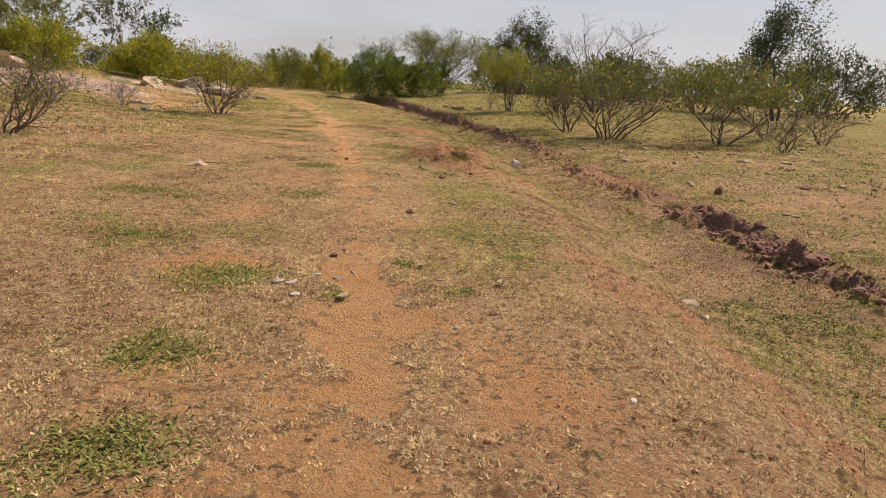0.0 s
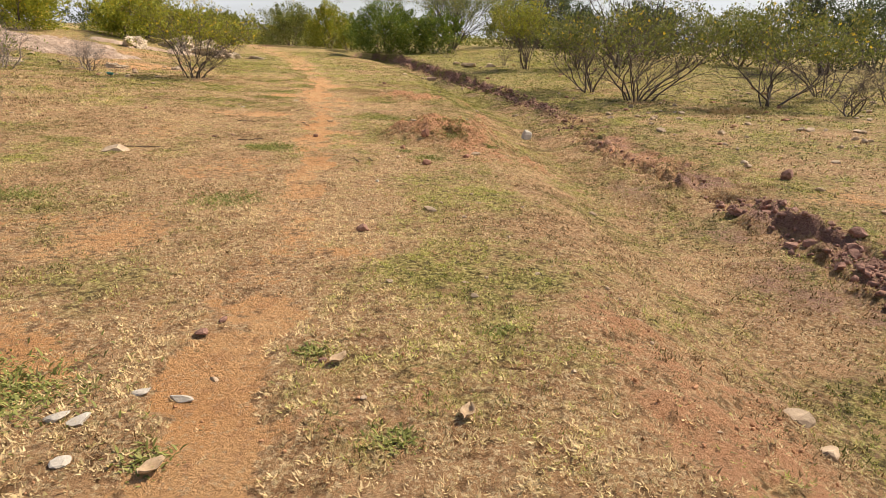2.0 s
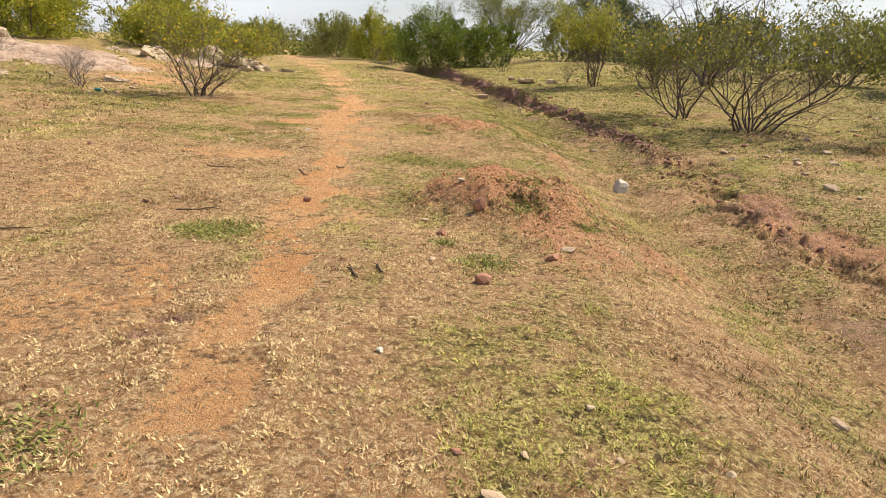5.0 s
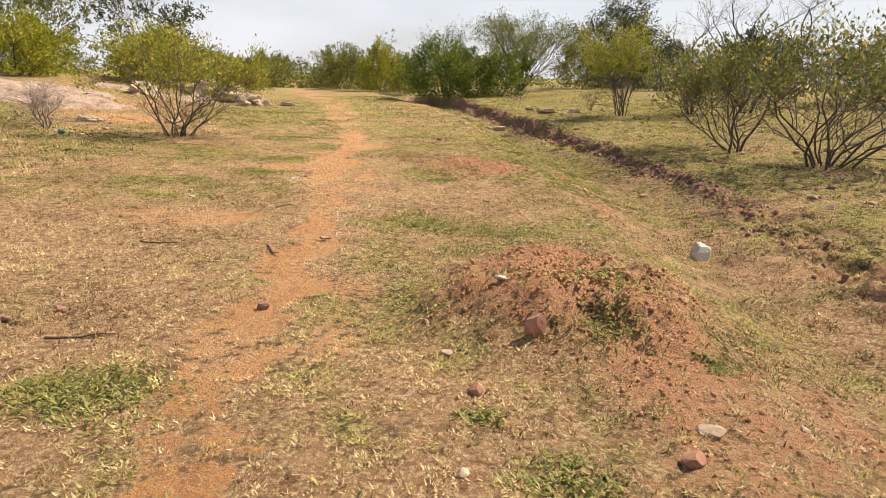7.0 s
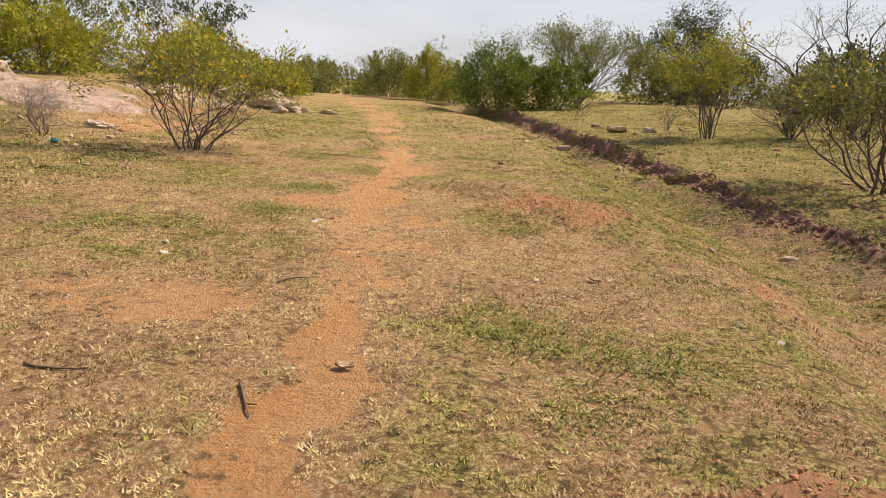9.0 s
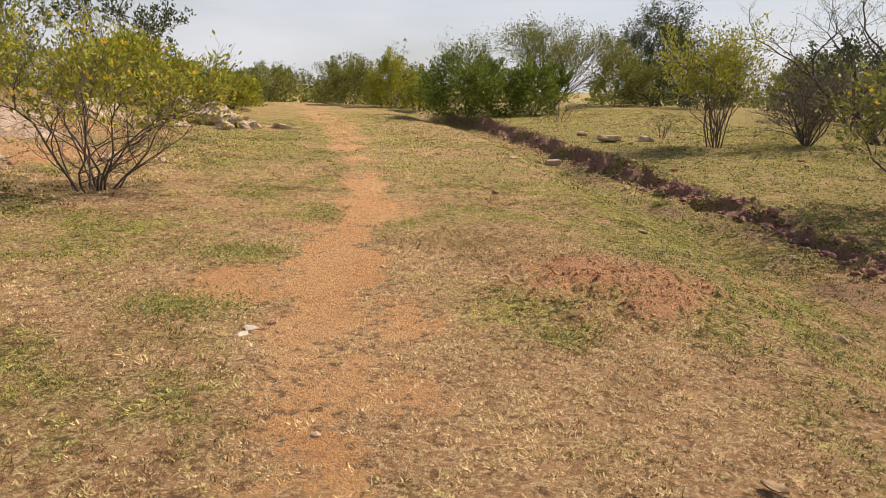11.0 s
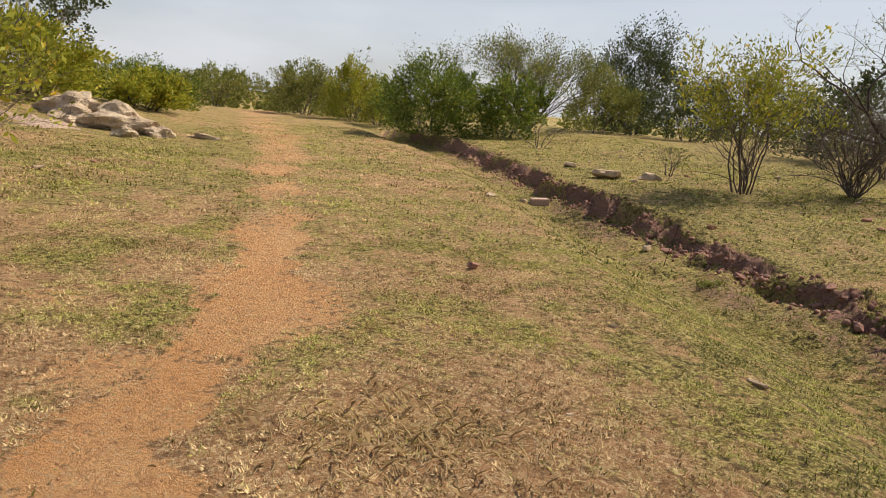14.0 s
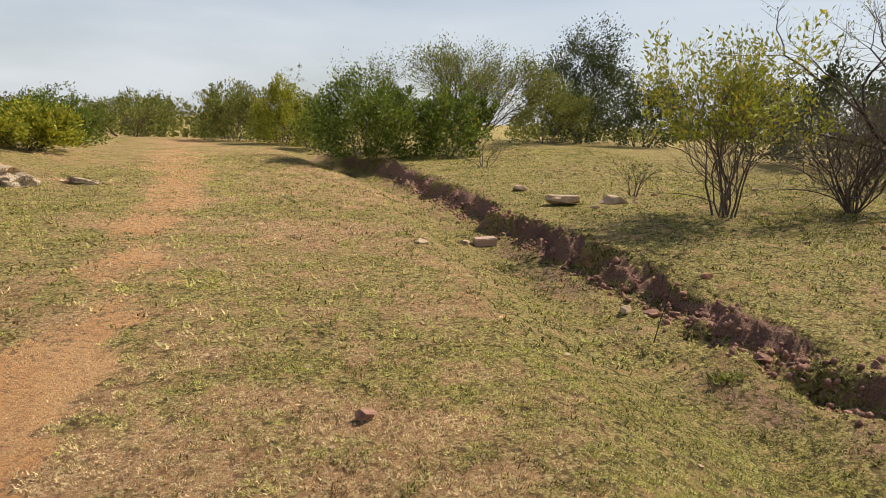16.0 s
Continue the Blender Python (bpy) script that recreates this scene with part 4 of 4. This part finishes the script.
def on_red(g, n):
    x, y = g.uniform(-0.2, 2.8, n), g.uniform(2, 21, n)
    keep = g.random(n) < ground_parts(x, y)[2] ** 1.5
    return x[keep], y[keep]


def on_mounds(g, n):
    near = g.random(n) < 0.65
    x, y = np.where(near, MOUND[0] + 0.1, MOUND_LOW[0]) + g.normal(0, 0.45, n), np.where(near, MOUND[1] - 0.15, MOUND_LOW[1]) + g.normal(0, 0.4, n)
    return x, y


def on_trail(g, n):
    y = g.uniform(2, 26, n)
    return trail_x(y) + g.normal(0, 0.45, n), y


lumps("earth_crumbs", 5500, along_bank, (0.012, 0.08), M_CLOD, "dark red crumbled earth along the gully bank", "earth", 1)
lumps("earth_crumbs", 17000, on_red, (0.006, 0.026), M_CRUMB, "loose red earth crumbs on bare ground", "earth", 2)
lumps("earth_crumbs", 3000, on_mounds, (0.006, 0.03), M_CRUMB, "loose red lumps of earth on the mounds", "earth", 4)
lumps("gravel", 1500, on_trail, (0.004, 0.016), M_CRUMB, "fine gravel on the footpath", "gravel", 3)


# ---- grass ----
def grass(name, clumps, blades, x0, x1, y0, y1, length, width, spread_r, seed, label):
    """Clumps of short blades, each clump with its own tone, thinner on bare earth."""
    g = np.random.default_rng(seed)
    x, y = g.uniform(x0, x1, clumps), g.uniform(y0, y1, clumps)
    z, bare, red, bank, green = ground_parts(x, y)
    drift = 0.6 + 0.5 * rough_noise(x, y, 0.16, 41) + 0.5 * rough_noise(x, y, 0.07, 45) + 0.35 * rough_noise(x, y, 0.5, 42)
    share = (1.0 - 0.96 * np.clip(bare * 1.2, 0, 1)) * (1 - 0.7 * np.clip(red * 1.2, 0, 1)) * (1 - 0.35 * bank) * np.clip(drift, 0.06, 1)
    keep = g.random(clumps) < np.clip(share, 0.03, 1)
    x, y, green, bank = x[keep], y[keep], green[keep], bank[keep]
    n = len(x)
    pale = np.clip(0.5 + 0.28 * rough_noise(x, y, 0.8, 43) + 0.2 * rough_noise(x, y, 0.25, 44) + 0.28 * np.exp(-((x - trail_x(y) - 0.35) / (trail_half(y) + 0.55)) ** 2) + g.normal(0, 0.3, n) - 0.55 * bank, 0, 1)
    green = np.clip(green + g.normal(0, 0.17, n), 0, 1)
    big = g.uniform(0.6, 1.4, n)
    many = lambda v: np.repeat(v, blades)
    a, r = g.uniform(0, 2 * math.pi, n * blades), spread_r * many(big) * np.sqrt(g.random(n * blades))
    px, py = many(x) + np.cos(a) * r, many(y) + np.sin(a) * r
    pz = ground_parts(px, py)[0]
    a = a + g.normal(0, 0.8, n * blades)
    stand = np.clip(g.normal(0.5, 0.36, n * blades), 0.03, 1.3)
    size = length * many(big) * g.uniform(0.55, 1.25, n * blades)
    d = np.stack([np.cos(a) * np.cos(stand), np.sin(a) * np.cos(stand), np.sin(stand)], 1) * size[:, None]
    s = np.stack([-np.sin(a), np.cos(a), g.uniform(-0.5, 0.5, n * blades)], 1) * (width * g.uniform(0.6, 1.4, n * blades))[:, None]
    p = np.stack([px, py, pz - 0.002], 1)
    v = np.stack([p - s * 0.5, p + s * 0.5, p + d], 1).reshape(-1, 3)
    attrs = {"green": np.repeat(many(green), 3), "straw": np.repeat(many(pale), 3)}
    tagged(mesh_object(name, v, np.arange(3 * n * blades).reshape(-1, 3), M_GRASS, attrs=attrs), label, "grass", kind="stuff")


grass("short_grass", 125000, 9, -2.5, 2.9, 1.8, 23.5, 0.023, 0.0075, 0.026, 51, "short dry straw-coloured and green grass")
grass("short_grass", 46000, 8, -4.6, -2.5, 2.5, 23.5, 0.023, 0.008, 0.03, 55, "short dry straw-coloured grass")
grass("short_grass", 30000, 8, 2.9, 5.4, 3.0, 23.5, 0.028, 0.01, 0.038, 56, "short green grass in the gully")
grass("field_grass", 24000, 7, -12.0, -4.6, 7.0, 30.0, 0.05, 0.018, 0.07, 52, "short dry grass on the slope")
grass("field_grass", 24000, 7, 5.4, 15.0, 6.0, 34.0, 0.05, 0.018, 0.07, 53, "short green and dry grass on the field")
grass("field_grass", 26000, 7, -7.0, 8.0, 23.5, 44.0, 0.05, 0.018, 0.07, 54, "short green and dry grass near the bend")


def tuft(name, x, y, seed, n, radius, length, material, label, category="weed", width=0.007, droop=0.5):
    """A patch of low leaves or stalks in one clump."""
    g = np.random.default_rng(seed)
    px, py = x + g.normal(0, radius * 0.5, n), y + g.normal(0, radius * 0.4, n)
    z = ground_parts(px, py)[0]
    a, stand = g.uniform(0, 2 * math.pi, n), np.clip(g.normal(1 - droop, 0.35, n), 0.05, 1.5)
    size = length * g.uniform(0.4, 1.3, n)
    flat = np.stack([np.cos(a), np.sin(a), np.zeros(n)], 1)
    rise = np.array([0, 0, 1.0])
    s = np.stack([-np.sin(a), np.cos(a), np.zeros(n)], 1) * width
    p = np.stack([px, py, z - 0.004], 1)
    mid = p + (flat * np.cos(stand)[:, None] + rise * np.sin(stand)[:, None]) * size[:, None] * 0.6
    end = mid + (flat * np.cos(stand * 0.4)[:, None] + rise * np.sin(stand * 0.4)[:, None]) * size[:, None] * 0.5
    v = np.stack([p - s * 0.4, p + s * 0.4, mid + s * 0.6, end, mid - s * 0.6], 1).reshape(-1, 3)
    return tagged(mesh_object(name, v, np.arange(5 * n).reshape(-1, 5), material), label, category, kind="stuff")


for k, (x, y, r, n) in enumerate(((-0.8, 3.1, 0.3, 900), (-0.95, 2.7, 0.14, 220), (-0.88, 3.95, 0.28, 500), (-0.9, 5.3, 0.42, 1300), (-0.75, 8.4, 0.35, 500), (-2.6, 8.4, 0.5, 900), (-0.9, 11.1, 0.36, 900),
                                 (-2.3, 18.8, 0.45, 900), (-2.1, 17.35, 0.45, 900), (1.45, 12.15, 0.24, 450), (1.4, 11.75, 0.18, 300), (1.05, 10.6, 0.2, 260), (0.75, 11.0, 0.1, 120), (0.4, 14.5, 0.5, 700), (1.0, 14.2, 0.4, 500),
                                 (0.6, 13.6, 0.3, 300), (-0.1, 4.9, 0.1, 90), (1.25, 5.9, 0.1, 80), (0.75, 5.0, 0.1, 100), (0.35, 17.0, 0.2, 200), (1.9, 11.6, 0.12, 120), (-1.9, 6.4, 0.3, 400), (0.35, 5.7, 0.1, 80))):
    tuft("weed_patch", x, y, 400 + k, 2 * n, r, 0.035, M_WEED, "low dark-green weed patch on dry earth", "weed", 0.008, 0.5)
tuft("dry_tuft", -0.33, 19.4, 440, 900, 0.6, 0.075, M_DRYTUFT, "brown tangle of dry grass stalks", "dry grass", 0.003, 0.5)
tuft("dry_tuft", 0.85, 12.2, 441, 160, 0.1, 0.055, M_DRYTUFT, "brown clump of dry grass on the mound", "dry grass", 0.005, 0.1)
tuft("dry_tuft", 7.9, 16.9, 442, 600, 0.5, 0.13, M_DRYTUFT, "dark brown clump of dead grass", "dry grass", 0.007, 0.2)
tuft("dry_tuft", 2.85, 13.3, 443, 250, 0.3, 0.06, M_DRYTUFT, "brown clump of dry grass in the gully", "dry grass", 0.005, 0.3)
tuft("dry_tuft", 2.75, 23.6, 444, 160, 0.15, 0.08, M_WEED, "low green weed in the gully", "weed", 0.006, 0.2)


def stick(x, y, seed, length, turn, lift=0.0, r=0.008, label="thin dry stick lying on the ground"):
    rng = random.Random(seed)
    verts, faces = [], []
    pts = []
    bend = rng.uniform(-0.5, 0.5)
    for i in range(8):
        u = (i / 7 - 0.5) * length
        w = radians(turn) + bend * (i / 7 - 0.5)
        px, py = x + math.cos(w) * u, y + math.sin(w) * u
        pts.append(Vector((px, py, gz(px, py) + r + lift * (i / 7) + 0.006 * rng.random())))
    tube(pts, [r * (1 - 0.5 * i / 7) for i in range(8)], 5, verts, faces)
    fork = [pts[4], pts[4] + Vector((math.cos(radians(turn + 50)), math.sin(radians(turn + 50)), 0.1)) * length * 0.2]
    tube(fork, [r * 0.6, r * 0.3], 4, verts, faces)
    tagged(mesh_object("stick", [[*v] for v in verts], faces, M_STICK), label, "stick")


for k, (x, y, ln, turn) in enumerate(((-1.79, 13.6, 0.3, 5), (-1.3, 11.67, 0.32, 8), (-0.84, 13.5, 0.28, -60), (-1.18, 15.1, 0.2, 40), (0.2, 10.3, 0.22, 110), (0.35, 10.4, 0.2, 100), (-2.4, 10.9, 0.4, 15))):
    stick(x, y, 500 + k, ln, turn)
plant("sapling", 2.56, 24.5, 71, 0.75, 0.16, "thin leafless sapling standing in the gully", "sapling", stems=1, depth=1, thick=0.009, bark=M_BARK_DARK, stem_part="stem")
plant("sapling", 0.0, 14.9, 72, 0.22, 0.05, "thin dry twig standing in the grass", "twig", stems=1, depth=1, thick=0.006, bark=M_STICK, stem_part="stem")
